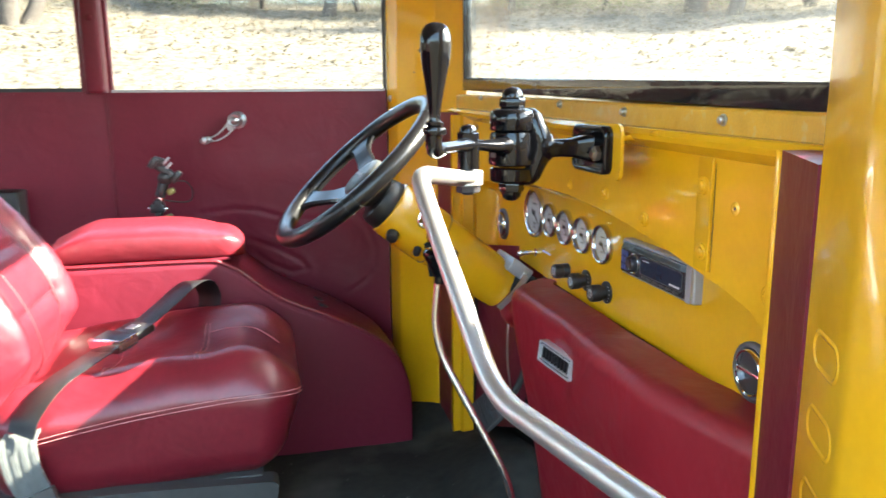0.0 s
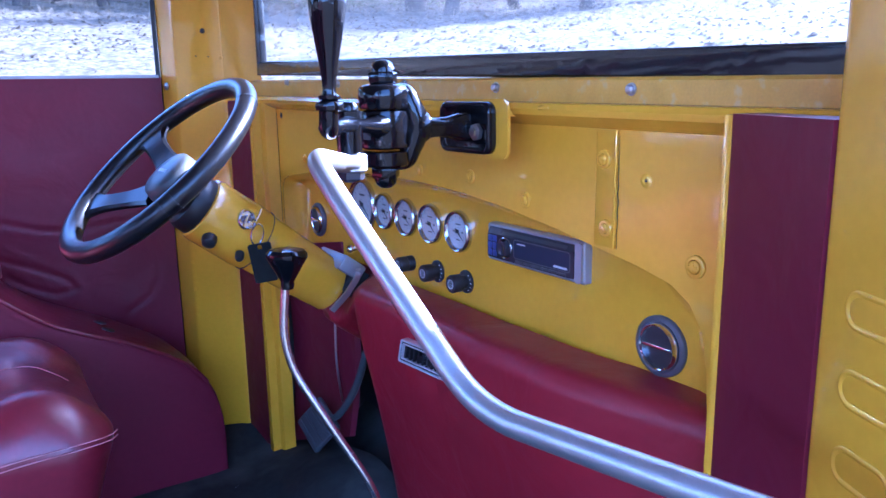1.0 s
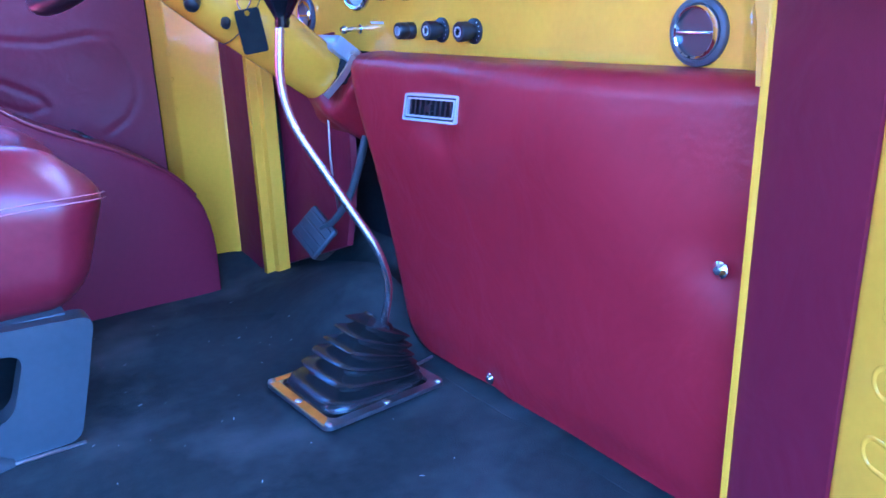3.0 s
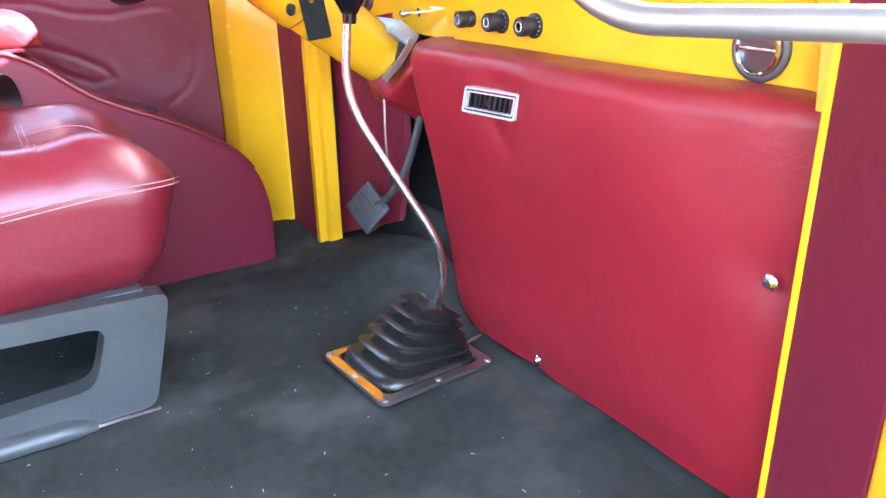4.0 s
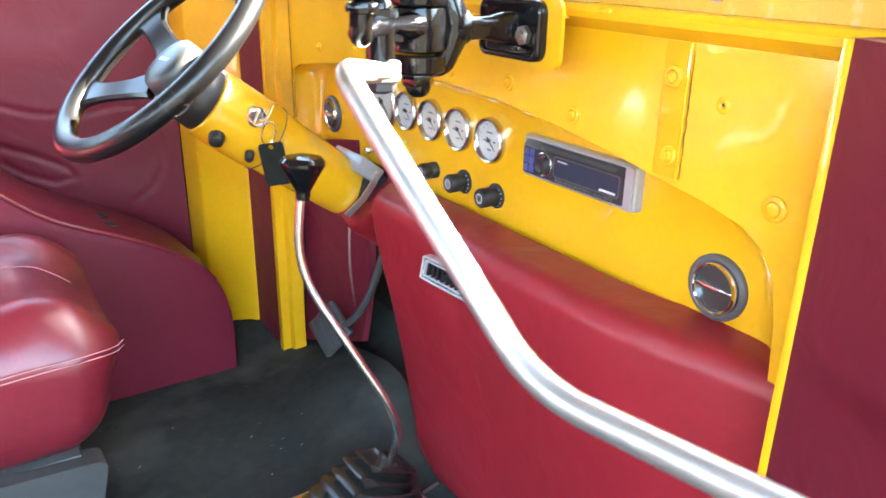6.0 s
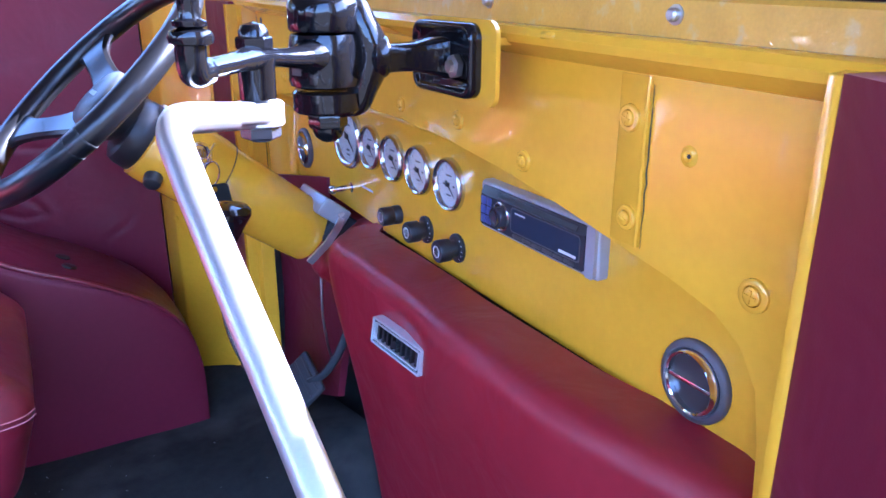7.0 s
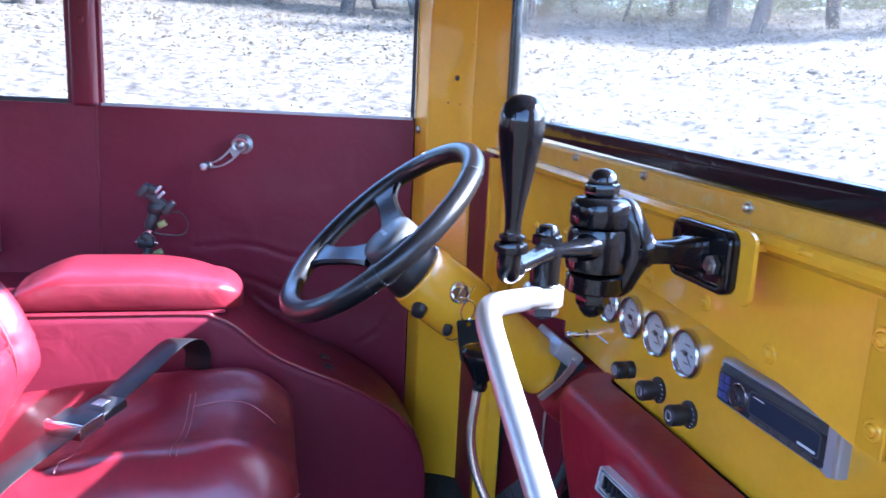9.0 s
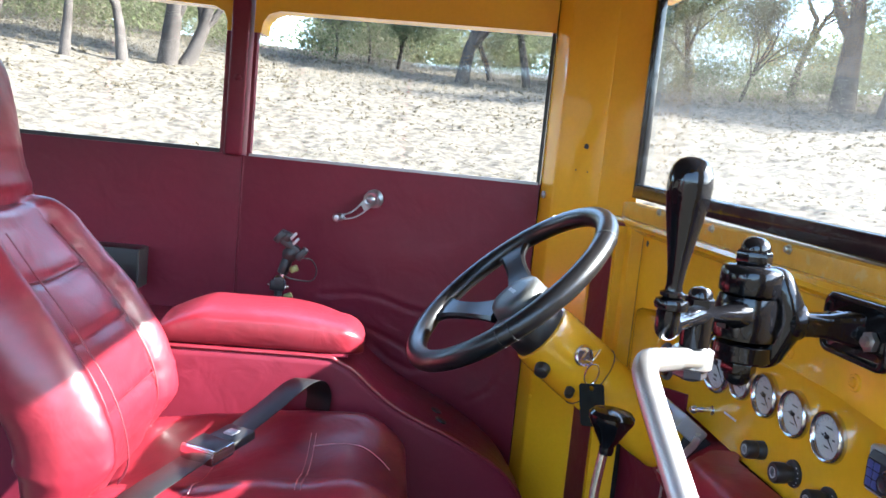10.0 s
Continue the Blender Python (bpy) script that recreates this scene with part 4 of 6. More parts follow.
bm = B()
K = 96
loops = [[W(360 * i / K, 0.168 + 0.0162 * math.cos(t), 0.0150 * math.sin(t)) for t in [2 * math.pi * k / 16 for k in range(16)]] for i in range(K + 1)]
rows = rings(bm, loops, cap=False)
bmesh.ops.remove_doubles(bm, verts=bm.verts, dist=1e-6)
part("rim", bm, WHEEL, wheel, angle=80)
for a in (-112, -106, 112, 106, -38, 38):
    bm = B()
    loops = [[W(a, 0.169, 0) + ((WU * math.cos(radians(a)) + WR * math.sin(radians(a))) * math.cos(t) * 0.0156 + WN * math.sin(t) * 0.0154) + (WR * math.cos(radians(a)) - WU * math.sin(radians(a))) * s for t in [2 * math.pi * k / 20 for k in range(20)]] for s in (-0.0011, 0.0011)]
    rings(bm, loops)
    part("rim_groove", bm, INK, wheel)
for a in (-70, 70, -130, 130):
    bm = B()
    d = 1 if a > 0 else -1
    pts = smooth([W(a * .98, 0.160, -0.002), W(a, 0.125, -0.010), W(a, 0.085, -0.024), W(a, 0.045, -0.034)], 5)
    tang = (WR * math.cos(radians(a)) - WU * math.sin(radians(a)))
    loops = []
    for i, p in enumerate(pts):
        k = i / (len(pts) - 1)
        wd = 0.018 + 0.012 * (2 * k - 1) ** 2 + 0.012 * max(0.0, 1 - 4 * k) ** 2
        loops.append([p + tang * x * wd + WN * y * 0.006 for x, y in ((-1, -.3), (-.85, -1), (.85, -1), (1, -.3), (1, .3), (.8, 1), (-.8, 1), (-1, .3))])
    rings(bm, loops)
    part("spoke", bm, WHEEL, wheel)
bm = B()
lathe(bm, WC - WN * 0.062, WN, [(0.030, 0), (0.040, 0.010), (0.046, 0.020), (0.045, 0.026), (0.0, 0.026)], 40)
part("hub", bm, PLASTIC, wheel)
bm = B()
lathe(bm, WC - WN * 0.036, WN, [(0.044, 0), (0.043, 0.010), (0.041, 0.020), (0.037, 0.0235), (0.020, 0.026), (0, 0.0265)], 48)
part("horn_cap", bm, GREY, wheel, "smooth dark horn cap")
bm = B()
HM = Matrix(((*WR,), (*WU,), (*WN,))).transposed().to_4x4()
HM.translation = WC - WN * 0.0098
for i in range(5):
    box(bm, -0.016 + 0.0065 * i, -0.0115 + 0.0065 * i, -0.003, 0.003, -0.002, 0.0006, 0, 1, HM)
part("cap_emblem", bm, SILVER, wheel)

# ---- door control lever with its long rod ----
lever = thing("door_lever", "black enamelled door control lever clamped to the dashboard", "lever")
PX = Vector((0.298, 0.880, 0))


def at(z):
    return Vector((PX.x, PX.y, z))


def hexnut(bm, c, z0, z1, r):
    lathe(bm, (c.x, c.y, z0), (0, 0, 1), [(r * .9, 0), (r, (z1 - z0) * .15), (r, (z1 - z0) * .85), (r * .9, z1 - z0)], 6)


bm = B()
hexnut(bm, PX, 0.7655, 0.778, 0.0155)
lathe(bm, at(0.777), (0, 0, 1), [(0.0128, 0), (0.0128, 0.004), (0.011, 0.009), (0.007, 0.0125), (0, 0.0138)], 22)
part("cap_nut", bm, ENAMEL, lever, "black domed cap nut")
bm = B()
hexnut(bm, PX, 0.665, 0.679, 0.0155)
lathe(bm, at(0.666), (0, 0, -1), [(0.0128, 0), (0.0125, 0.003), (0.0105, 0.008), (0.006, 0.0115), (0, 0.0125)], 22)
part("cap_nut", bm, ENAMEL, lever, "black domed cap nut")
bm = B()
lathe(bm, at(0.739), (0, 0, 1), [(0.0255, 0), (0.027, 0.002), (0.027, 0.020), (0.025, 0.0235), (0.021, 0.0255), (0.012, 0.0265)], 32)
# yoke: a heavy C-shaped arm from the top ring round to the bottom ring, with a boss for the tongue
pts = smooth([at(0.752) + Vector((0.008, -0.002, 0)), at(0.7535) + Vector((0.022, -0.006, 0.001)), (0.325, 0.870, 0.7435), (0.3315, 0.868, 0.7205), (0.325, 0.870, 0.6975), at(0.685) + Vector((0.022, -0.006, 0)), at(0.6845) + Vector((0.008, -0.002, 0))], 7)
sweep(bm, pts, lambda t: 0.0112 + 0.0035 * math.exp(-((t - .5) / .15) ** 2), 18, 1.0)
lathe(bm, (0.332, 0.867, 0.7195), (0.97, -0.22, 0), [(0.011, -0.006), (0.0165, 0.0), (0.0165, 0.009), (0.0150, 0.0115), (0.011, 0.012)], 24)
lathe(bm, at(0.677), (0, 0, 1), [(0.014, 0), (0.0245, 0.001), (0.0265, 0.003), (0.0265, 0.0165), (0.0245, 0.0185)], 32)
part("yoke", bm, ENAMEL, lever)
bm = B()
lathe(bm, at(0.697), (0, 0, 1), [(0.022, 0), (0.0275, 0.002), (0.0285, 0.006), (0.0272, 0.034), (0.0255, 0.040), (0.020, 0.0415)], 32)
part("hub_barrel", bm, ENAMEL, lever)
bm = B()
box(bm, -0.0008, 0.0, -0.005, 0.005, -0.004, 0.004, 0, 1, Matrix.Translation(at(0.712) + Vector((-0.0263, -0.0096, 0))) @ Matrix.Rotation(radians(20), 4, "Z"))
part("part_mark", bm, GREY, lever)
# tongue and mounting plate
bm = B()
loops = []
for x, hw, hh in ((0.340, 0.0105, 0.0115), (0.348, 0.0100, 0.0108), (0.356, 0.0105, 0.0108), (0.366, 0.0125, 0.0112), (0.376, 0.0150, 0.0135), (0.386, 0.0185, 0.0165), (0.3915, 0.0205, 0.0180)):
    yc = 0.8655 + 0.02 * (x - 0.340)
    loops.append([Vector((x, yc + hw * math.copysign(abs(math.cos(t)) ** .45, math.cos(t)), 0.718 + hh * math.copysign(abs(math.sin(t)) ** .45, math.sin(t)))) for t in [2 * math.pi * (i + .5) / 24 for i in range(24)]])
rings(bm, loops)
part("tongue", bm, ENAMEL, lever, angle=50)
bm = B()
PLATE = (0.813, 0.909, 0.688, 0.745)
loops = []
for grow, x, r in ((0.0, 0.3982, .012), (0.0, 0.3900, .012), (-0.0012, 0.3882, .011), (-0.003, 0.3875, .010), (-0.0052, 0.3882, .009), (-0.0068, 0.3902, .008)):
    loops.append([Vector((x, u, v)) for u, v in rrect(PLATE[0] - grow, PLATE[1] + grow, PLATE[2] - grow, PLATE[3] + grow, r, 6)])
rings(bm, loops)
part("mounting_plate", bm, ENAMEL, lever, "black plate with a raised rim", angle=50)
bm = B()
lathe(bm, (0.3895, 0.8340, 0.7125), (-1, 0, 0), [(0.0095, 0), (0.0095, 0.005), (0.008, 0.006), (0.0055, 0.0062), (0.005, 0.009), (0, 0.0095)], 6)
part("bolt", bm, STEEL, lever, "bare steel bolt")
bm = B()
slab(bm, rrect(0.793, 0.900, 0.683, 0.748, 0.012), [], lambda u, v, w: Vector((w, u, v)), 0.3982, 0.402)
box(bm, 0.400, 0.4475, 0.815, 0.870, 0.728, 0.734, 0.001, 1)
box(bm, 0.420, 0.436, 0.755, 0.772, 0.735, 0.741, 0.002, 1)
part("yellow_bracket", bm, YELLOW, lever, "yellow painted bracket behind the plate")
# crank arm, crank pin and turned grip
bm = B()
AE = Vector((0.175, 0.757, 0.727))
pts = smooth([at(0.722) + Vector((-0.015, -0.014, 0)), (0.262, 0.850, 0.723), (0.228, 0.821, 0.727), (0.20, 0.788, 0.727), AE + Vector((0.0, 0.004, 0))], 6)
sweep(bm, pts, lambda t: 0.0125 - 0.0045 * ss(0, .4, t) + 0.002 * math.exp(-((t - .55) / .1) ** 2), 14, 0.8, (0, 0, 1))
sweep(bm, smooth([AE + Vector((0.006, 0.008, -0.001)), AE + Vector((-0.002, -0.004, 0.0)), AE + Vector((-0.004, -0.009, 0.008)), (0.171, 0.747, 0.744)], 5), 0.0085, 14)
loops = []
for k, r in ((0.0, 0.0105), (0.25, 0.0145), (0.6, 0.0185), (1.0, 0.0200)):
    c = Vector((0.2725, 0.8565, 0.7225)).lerp(at(0.7205), k * .75)
    loops.append([c + Vector((0.70, -0.71, 0)) * r * .95 * math.cos(t) + Vector((0, 0, r * .82 * math.sin(t))) for t in [2 * math.pi * i / 20 for i in range(20)]])
rings(bm, loops)
part("crank_arm", bm, ENAMEL, lever)
bm = B()
lathe(bm, (0.1715, 0.7465, 0.742), (0.02, 0.0, 1), [(0.009, 0), (0.0115, 0.001), (0.0124, 0.004), (0.0112, 0.0075), (0.0066, 0.0088), (0.0090, 0.0100), (0.0092, 0.0125), (0.0062, 0.0140), (0.0056, 0.018), (0.0064, 0.028), (0.0082, 0.040), (0.0106, 0.053), (0.0132, 0.067), (0.0150, 0.079), (0.0156, 0.088), (0.0150, 0.0960), (0.0130, 0.1020), (0.0096, 0.1062), (0.0050, 0.1082), (0, 0.1086)], 48)
part("grip", bm, ENAMEL, lever, "turned glossy black grip")
pin = Vector((0.228, 0.825, 0))
bm = B()
hexnut(bm, pin, 0.732, 0.7405, 0.0122)
lathe(bm, (pin.x, pin.y, 0.740), (0, 0, 1), [(0.0100, 0), (0.0098, 0.004), (0.0072, 0.008), (0, 0.0098)], 22)
part("cap_nut", bm, ENAMEL, lever)
bm = B()
lathe(bm, (pin.x, pin.y, 0.6985), (0, 0, 1), [(0.0115, 0), (0.0122, 0.002), (0.0124, 0.022), (0.0135, 0.028)], 28)
part("crank_pin", bm, ENAMEL, lever)
bm = B()
hexnut(bm, pin, 0.673, 0.6825, 0.0138)
lathe(bm, (pin.x, pin.y, 0.675), (0, 0, -1), [(0.007, 0), (0.007, 0.004), (0, 0.005)], 14)
part("lower_nut", bm, SMOKED, lever, "dark steel lock nut")
# aluminium rod
linkage = thing("door_rod", "bent aluminium rod running from the door lever to the doorway", "rod")
bm = B()
pts = fillet([(0.222, 0.8195, 0.6895), (0.1535, 0.7430, 0.7045), (0.1552, 0.7080, 0.6780), (0.1612, 0.6400, 0.6262)], 0.024, 8) + fillet([(0.1620, 0.6320, 0.6202), (0.1703, 0.5361, 0.5491), (0.19, 0.42, 0.5532), (0.2307, 0.1841, 0.5618)], 0.036, 9)
sweep(bm, pts, 0.0091, 20)
part("tube", bm, ALUMINIUM, linkage)
bm = B()
# the end is hammered flat and wraps the crank pin
loops = []
for k, wd, th in ((0.0, 0.0070, 0.0070), (0.25, 0.0095, 0.0066), (0.6, 0.0125, 0.0064), (1.0, 0.0145, 0.0068)):
    c = Vector((0.196, 0.790, 0.6955)).lerp(Vector((0.222, 0.819, 0.6900)), k)
    sd = Vector((0.74, -0.67, 0))
    loops.append([c + sd * wd * math.copysign(abs(math.cos(t)) ** .6, math.cos(t)) + Vector((0, 0, th * math.copysign(abs(math.sin(t)) ** .6, math.sin(t)))) for t in [2 * math.pi * i / 20 for i in range(20)]])
rings(bm, loops)
part("flattened_end", bm, ALUMINIUM, linkage)
bm = B()
lathe(bm, (0.228, 0.825, 0.6815), (0, 0, 1), [(0.0150, 0), (0.0166, 0.0012), (0.0168, 0.0150), (0.0152, 0.0165), (0.010, 0.0166)], 28)
part("eye", bm, ALUMINIUM, linkage, "bright eye round the crank pin")

# ---- gear lever and its rubber boot ----
gear = thing("gear_lever", "bent chrome gear lever with a black knob", "gear lever")
bm = B()
pts = fillet([(0.251, 1.069, 0.53), (0.2425, 1.080, 0.415), (0.349, 1.004, 0.195), (0.362, 1.060, 0.085)], 0.06, 8)
sweep(bm, pts, 0.0058, 16)
part("shaft", bm, POLISHED, gear)
bm = B()
lathe(bm, (0.251, 1.067, 0.507), (0.05, 0.03, 1), [(0.0075, 0), (0.009, 0.006), (0.0085, 0.010), (0.013, 0.018), (0.022, 0.034), (0.0265, 0.042), (0.0265, 0.047), (0.0225, 0.052), (0.012, 0.0545), (0, 0.055)], 32)
part("knob", bm, ENAMEL, gear, "glossy black tapered knob")
boot = thing("gear_boot", "black pleated rubber gear lever boot on a worn steel frame", "boot")
BM = Matrix.Translation((0.3145, 1.0665, 0.0)) @ Matrix.Rotation(radians(3.3), 4, "Z")
bm = B()
slab(bm, rrect(-0.099, 0.098, -0.088, 0.087, 0.012), [rrect(-0.083, 0.083, -0.073, 0.072, 0.014)], lambda u, v, w: BM @ Vector((u, v, w)), 0.010, 0.016)
part("retaining_frame", bm, STEEL, boot, "scuffed steel retaining frame")
bm = B()
slab(bm, [(-0.0965, -0.078), (-0.0845, -0.066), (-0.0845, 0.070), (-0.0965, 0.076)], [], lambda u, v, w: BM @ Vector((u, v, w)), 0.0155, 0.0168)
slab(bm, [(-0.090, 0.0735), (-0.02, 0.0735), (-0.030, 0.084), (-0.088, 0.084)], [], lambda u, v, w: BM @ Vector((u, v, w)), 0.0155, 0.0168)
part("paint_patch", bm, ORANGE, boot, "orange paint left on the frame")
for u, v in ((-0.091, 0.079), (-0.091, -0.080), (0.090, -0.080), (0.090, 0.079), (-0.091, 0.0), (0.0, -0.080)):
    bm = B()
    p = BM @ Vector((u, v, 0.016))
    lathe(bm, p, (0, 0, 1), [(0.006, 0), (0.0055, 0.002), (0.003, 0.0035), (0, 0.0038)], 14)
    part("screw", bm, STEEL, boot)
bm = B()
loops = []
NP = 6
for i in range(NP * 10 + 1):
    k = i / (NP * 10)
    ph = (k * NP) % 1.0
    # each pleat is a plate that leans with the lever: a rounded lip over a tucked-in underside
    fold = 0.5 - 0.5 * math.cos(2 * math.pi * min(1.0, ph / 0.9) ** 0.9)
    tip = 0.085 * (1 - 0.59 * k)
    hw, hd = tip - 0.017 * (1 - fold), tip * 0.885 - 0.016 * (1 - fold)
    if i < 3:
        hw, hd = 0.084, 0.0735
    cx, cy = 0.048 * k, -0.002 * k
    z = 0.0165 + 0.078 * k + 0.003 * fold
    loops.append([])
    for t in [2 * math.pi * (j + .5) / 48 for j in range(48)]:
        c, d = math.copysign(abs(math.cos(t)) ** .42, math.cos(t)), math.copysign(abs(math.sin(t)) ** .42, math.sin(t))
        slump = 0.003 * fold * noise.noise((c * 1.3 + k * 5, d * 1.3, k * 3))
        loops[-1].append(BM @ Vector((cx + hw * c, cy + hd * d, z - 0.56 * k * tip * c + slump)))
rings(bm, loops)
part("bellows", bm, RUBBER, boot, angle=60)
bm = B()
lathe(bm, (0.3615, 1.060, 0.085), (0.0, 0.1, 1), [(0.016, 0), (0.0135, 0.007), (0.009, 0.011), (0.007, 0.013)], 20)
part("boot_collar", bm, RUBBER, boot)
bm = B()
rod(bm, (0.418, 1.058, 0.0135), (0.449, 1.065, 0.0135), 0.0025, seg=10)
tagged(part("fixing_pin", bm, STEEL), "short bright steel pin lying on the carpet", "pin")

# ---- brake pedal ----
pedal = thing("brake_pedal", "worn dark brake pedal on a steel arm", "pedal")
bm = B()
PM = Matrix.Translation((0.428, 1.402, 0.142)) @ Matrix.Rotation(radians(22), 4, "X") @ Matrix.Rotation(radians(38), 4, "Y")
box(bm, -0.006, 0.006, -0.044, 0.044, -0.034, 0.034, 0.005, 3, PM)
p = part("pedal_pad", bm, GREY, pedal)
for i in range(4):
    bm = B()
    z = -0.024 + 0.016 * i
    box(bm, -0.0085, -0.0055, -0.040, 0.040, z - 0.002, z + 0.002, 0.001, 1, PM)
    part("tread_rib", bm, GREY, p)
bm = B()
sweep(bm, smooth([(0.436, 1.385, 0.150), (0.452, 1.350, 0.180), (0.475, 1.325, 0.24), (0.50, 1.31, 0.34), (0.52, 1.30, 0.44)], 5), 0.007, 12, 0.6)
part("pedal_arm", bm, GREY, pedal)

# soft vinyl pouch wrapped round the column's lower end
bm = B()


def pouch(u, v):
    y = 1.425 - 0.190 * u
    z = 0.448 - (0.075 + 0.055 * math.sin(math.pi * min(1, .35 + u * .65)) * 1.2) * v + 0.01 * math.sin(u * 9)
    x = 0.466 + 0.035 * abs(2 * v - 1) ** 2 - 0.02 * math.sin(math.pi * v) + 0.012 * noise.noise((u * 4, v * 4, 1))
    return Vector((x, y, z))


sheet(bm, 24, 16, pouch, (0.03, 0, 0))
tagged(part("column_pouch", bm, PADDED, angle=70), "creased burgundy vinyl wrapped round the column end", "cover")
bm = B()
sweep(bm, smooth([(0.475, 1.405, 0.40), (0.47, 1.398, 0.33), (0.468, 1.395, 0.26), (0.476, 1.40, 0.20), (0.49, 1.42, 0.16)], 6), 0.0022, 10)
tagged(part("cable", bm, STEEL), "thin pale cable hanging under the dashboard", "cable")

# ---- seat ----
seat = thing("driver_seat", "burgundy leather driver's seat with pale double stitching", "seat")
bm = B()


def cushion_warp(q, s):
    # side bolsters rise, the middle dips, the front rolls down
    y, x = s.y, s.x
    if s.z > 0:
        q.z += 0.016 * math.exp(-((abs(y) - 0.68) / 0.2) ** 2) * s.z - 0.016 * math.exp(-(y / 0.45) ** 2) * s.z
        q.z -= 0.022 * ss(0.55, 1.0, x) * s.z
        q.z += 0.010 * ss(0.35, .6, x) * (1 - ss(.6, .95, x)) * s.z * (1 - abs(y) ** 3)
        for gx in (-0.28, 0.30):
            q.z -= 0.004 * math.exp(-((x - gx) / 0.02) ** 2) * (1 if abs(y) < .52 else 0)
    # the side tucks in below
    k = max(0.0, min(1.0, (0.55 - s.z) / 1.55))
    q.x -= 0.042 * k * ss(0.2, 1, x)
    q.y *= 1 - 0.05 * k
    q.z -= 0.030 * ss(0.3, -0.9, x) * (0.3 + 0.7 * max(0, s.z))
    q += Vector((0, 0, 0.004 * noise.noise((q.x * 14, q.y * 14, q.z * 14)) - 0.0030 * abs(noise.noise((q.x * 26, q.y * 9, 2))) * max(0.0, s.z)))
    return q


softbox(bm, (-0.190, 1.372, 0.262), (0.240, 0.208, 0.098), 0.062, 34, cushion_warp)
part("cushion", bm, LEATHER, seat, angle=80)
for dz in (0.0, 0.007):
    bm = B()
    sweep(bm, smooth([(-0.40, 1.1665, 0.262 + dz), (-0.30, 1.163, 0.283 + dz), (-0.20, 1.162, 0.299 + dz), (-0.08, 1.162, 0.3115 + dz), (0.0, 1.165, 0.3135 + dz), (0.035, 1.176, 0.312 + dz), (0.048, 1.196, 0.309 + dz)], 6), 0.0008, 6)
    part("stitching", bm, THREAD, seat, "pale stitched seam")

# backrest as a loft along a reclined spine
SPINE = [(0.0, (-0.390, 0.30)), (0.12, (-0.358, 0.385)), (0.25, (-0.378, 0.470)), (0.40, (-0.437, 0.560)), (0.55, (-0.510, 0.645)), (0.66, (-0.572, 0.715)), (0.76, (-0.592, 0.785)), (0.88, (-0.610, 0.885)), (0.96, (-0.630, 0.942)), (1.0, (-0.662, 0.970))]


def spine(v):
    for (a, p), (b, q) in zip(SPINE, SPINE[1:]):
        if v <= b:
            return Vector(p).lerp(Vector(q), (v - a) / (b - a))
    return Vector(SPINE[-1][1])


def spine_s(v):
    return (spine(max(0, v - .05)) + spine(max(0, v - .025)) + spine(v) + spine(min(1, v + .025)) + spine(min(1, v + .05))) / 5


def back_section(v):
    p = spine_s(v)
    q = spine_s(min(1, v + .02)) - spine_s(max(0, v - .02))
    t = q.normalized()
    nrm = Vector((t.y, -t.x))                     # towards the driver's chest
    w = lerp_table([(0, .190), (.1, .200), (.35, .200), (.5, .190), (.6, .172), (.68, .144), (.75, .136), (.9, .132), (.96, .118), (1.0, .075)], v)
    th = lerp_table([(0, .05), (.1, .065), (.5, .06), (.7, .05), (.9, .045), (1.0, .02)], v)
    return p, nrm, w, th


bm = B()
NU, NV = 72, 90
loops = []
for j in range(NV + 1):
    v = j / NV
    p, nrm, w, th = back_section(v)
    lp = []
    for i in range(NU):
        a = 2 * math.pi * i / NU
        cs, sn = math.cos(a), math.sin(a)
        s = math.copysign(abs(cs) ** 0.55, cs)
        d = math.copysign(abs(sn) ** 0.75, sn)
        off = th * (d - 1)
        if d > 0:
            bol = math.exp(-((abs(s) - 0.82) / 0.17) ** 2) * (1 - ss(.6, .7, v)) * ss(.04, .14, v)
            off += 0.030 * bol * d - 0.014 * math.exp(-(s / .5) ** 2) * (1 - ss(.6, .7, v)) * d
            off += 0.006 * math.exp(-(s / .6) ** 2) * ss(.7, .8, v) * d
            for gv in (0.20, 0.36, 0.50, 0.655):
                off -= (0.018 if gv > .6 else 0.010) * math.exp(-((v - gv - .02 * s * s) / (0.012 if gv > .6 else 0.009)) ** 2) * d * (1 if -.66 < s < .55 or gv > .6 else 0)
            off -= 0.010 * math.exp(-((s - (0.55 if s > 0 else -0.66)) / 0.025) ** 2) * (1 - ss(.58, .66, v)) * d
            off += (0.004 * noise.noise((s * 2.5, v * 9, 5)) - 0.0030 * abs(noise.noise((s * 5 + 1.5 * v, v * 22, 1))) - 0.0018 * abs(noise.noise((s * 11, v * 34, 6)))) * d
        lp.append(Vector((p.x + nrm.x * off, 1.372 + s * w, p.y + nrm.y * off)))
    loops.append(lp)
rings(bm, loops)
part("backrest", bm, LEATHER, seat, angle=80)


def back_front(s, v, lift=0.0015):
    p, nrm, w, th = back_section(v)
    bol = math.exp(-((abs(s) - 0.82) / 0.17) ** 2) * (1 - ss(.6, .7, v)) * ss(.04, .14, v)
    off = 0.030 * bol - 0.014 * math.exp(-(s / .5) ** 2) * (1 - ss(.6, .7, v)) + lift
    return Vector((p.x + nrm.x * off, 1.372 + s * w, p.y + nrm.y * off))


for s0 in (-0.80, -0.77):
    bm = B()
    sweep(bm, [back_front(s0, .1 + .48 * i / 30, 0.0005) for i in range(31)], 0.0010, 6)
    part("stitching", bm, WELT, seat, "dark stitched seam")

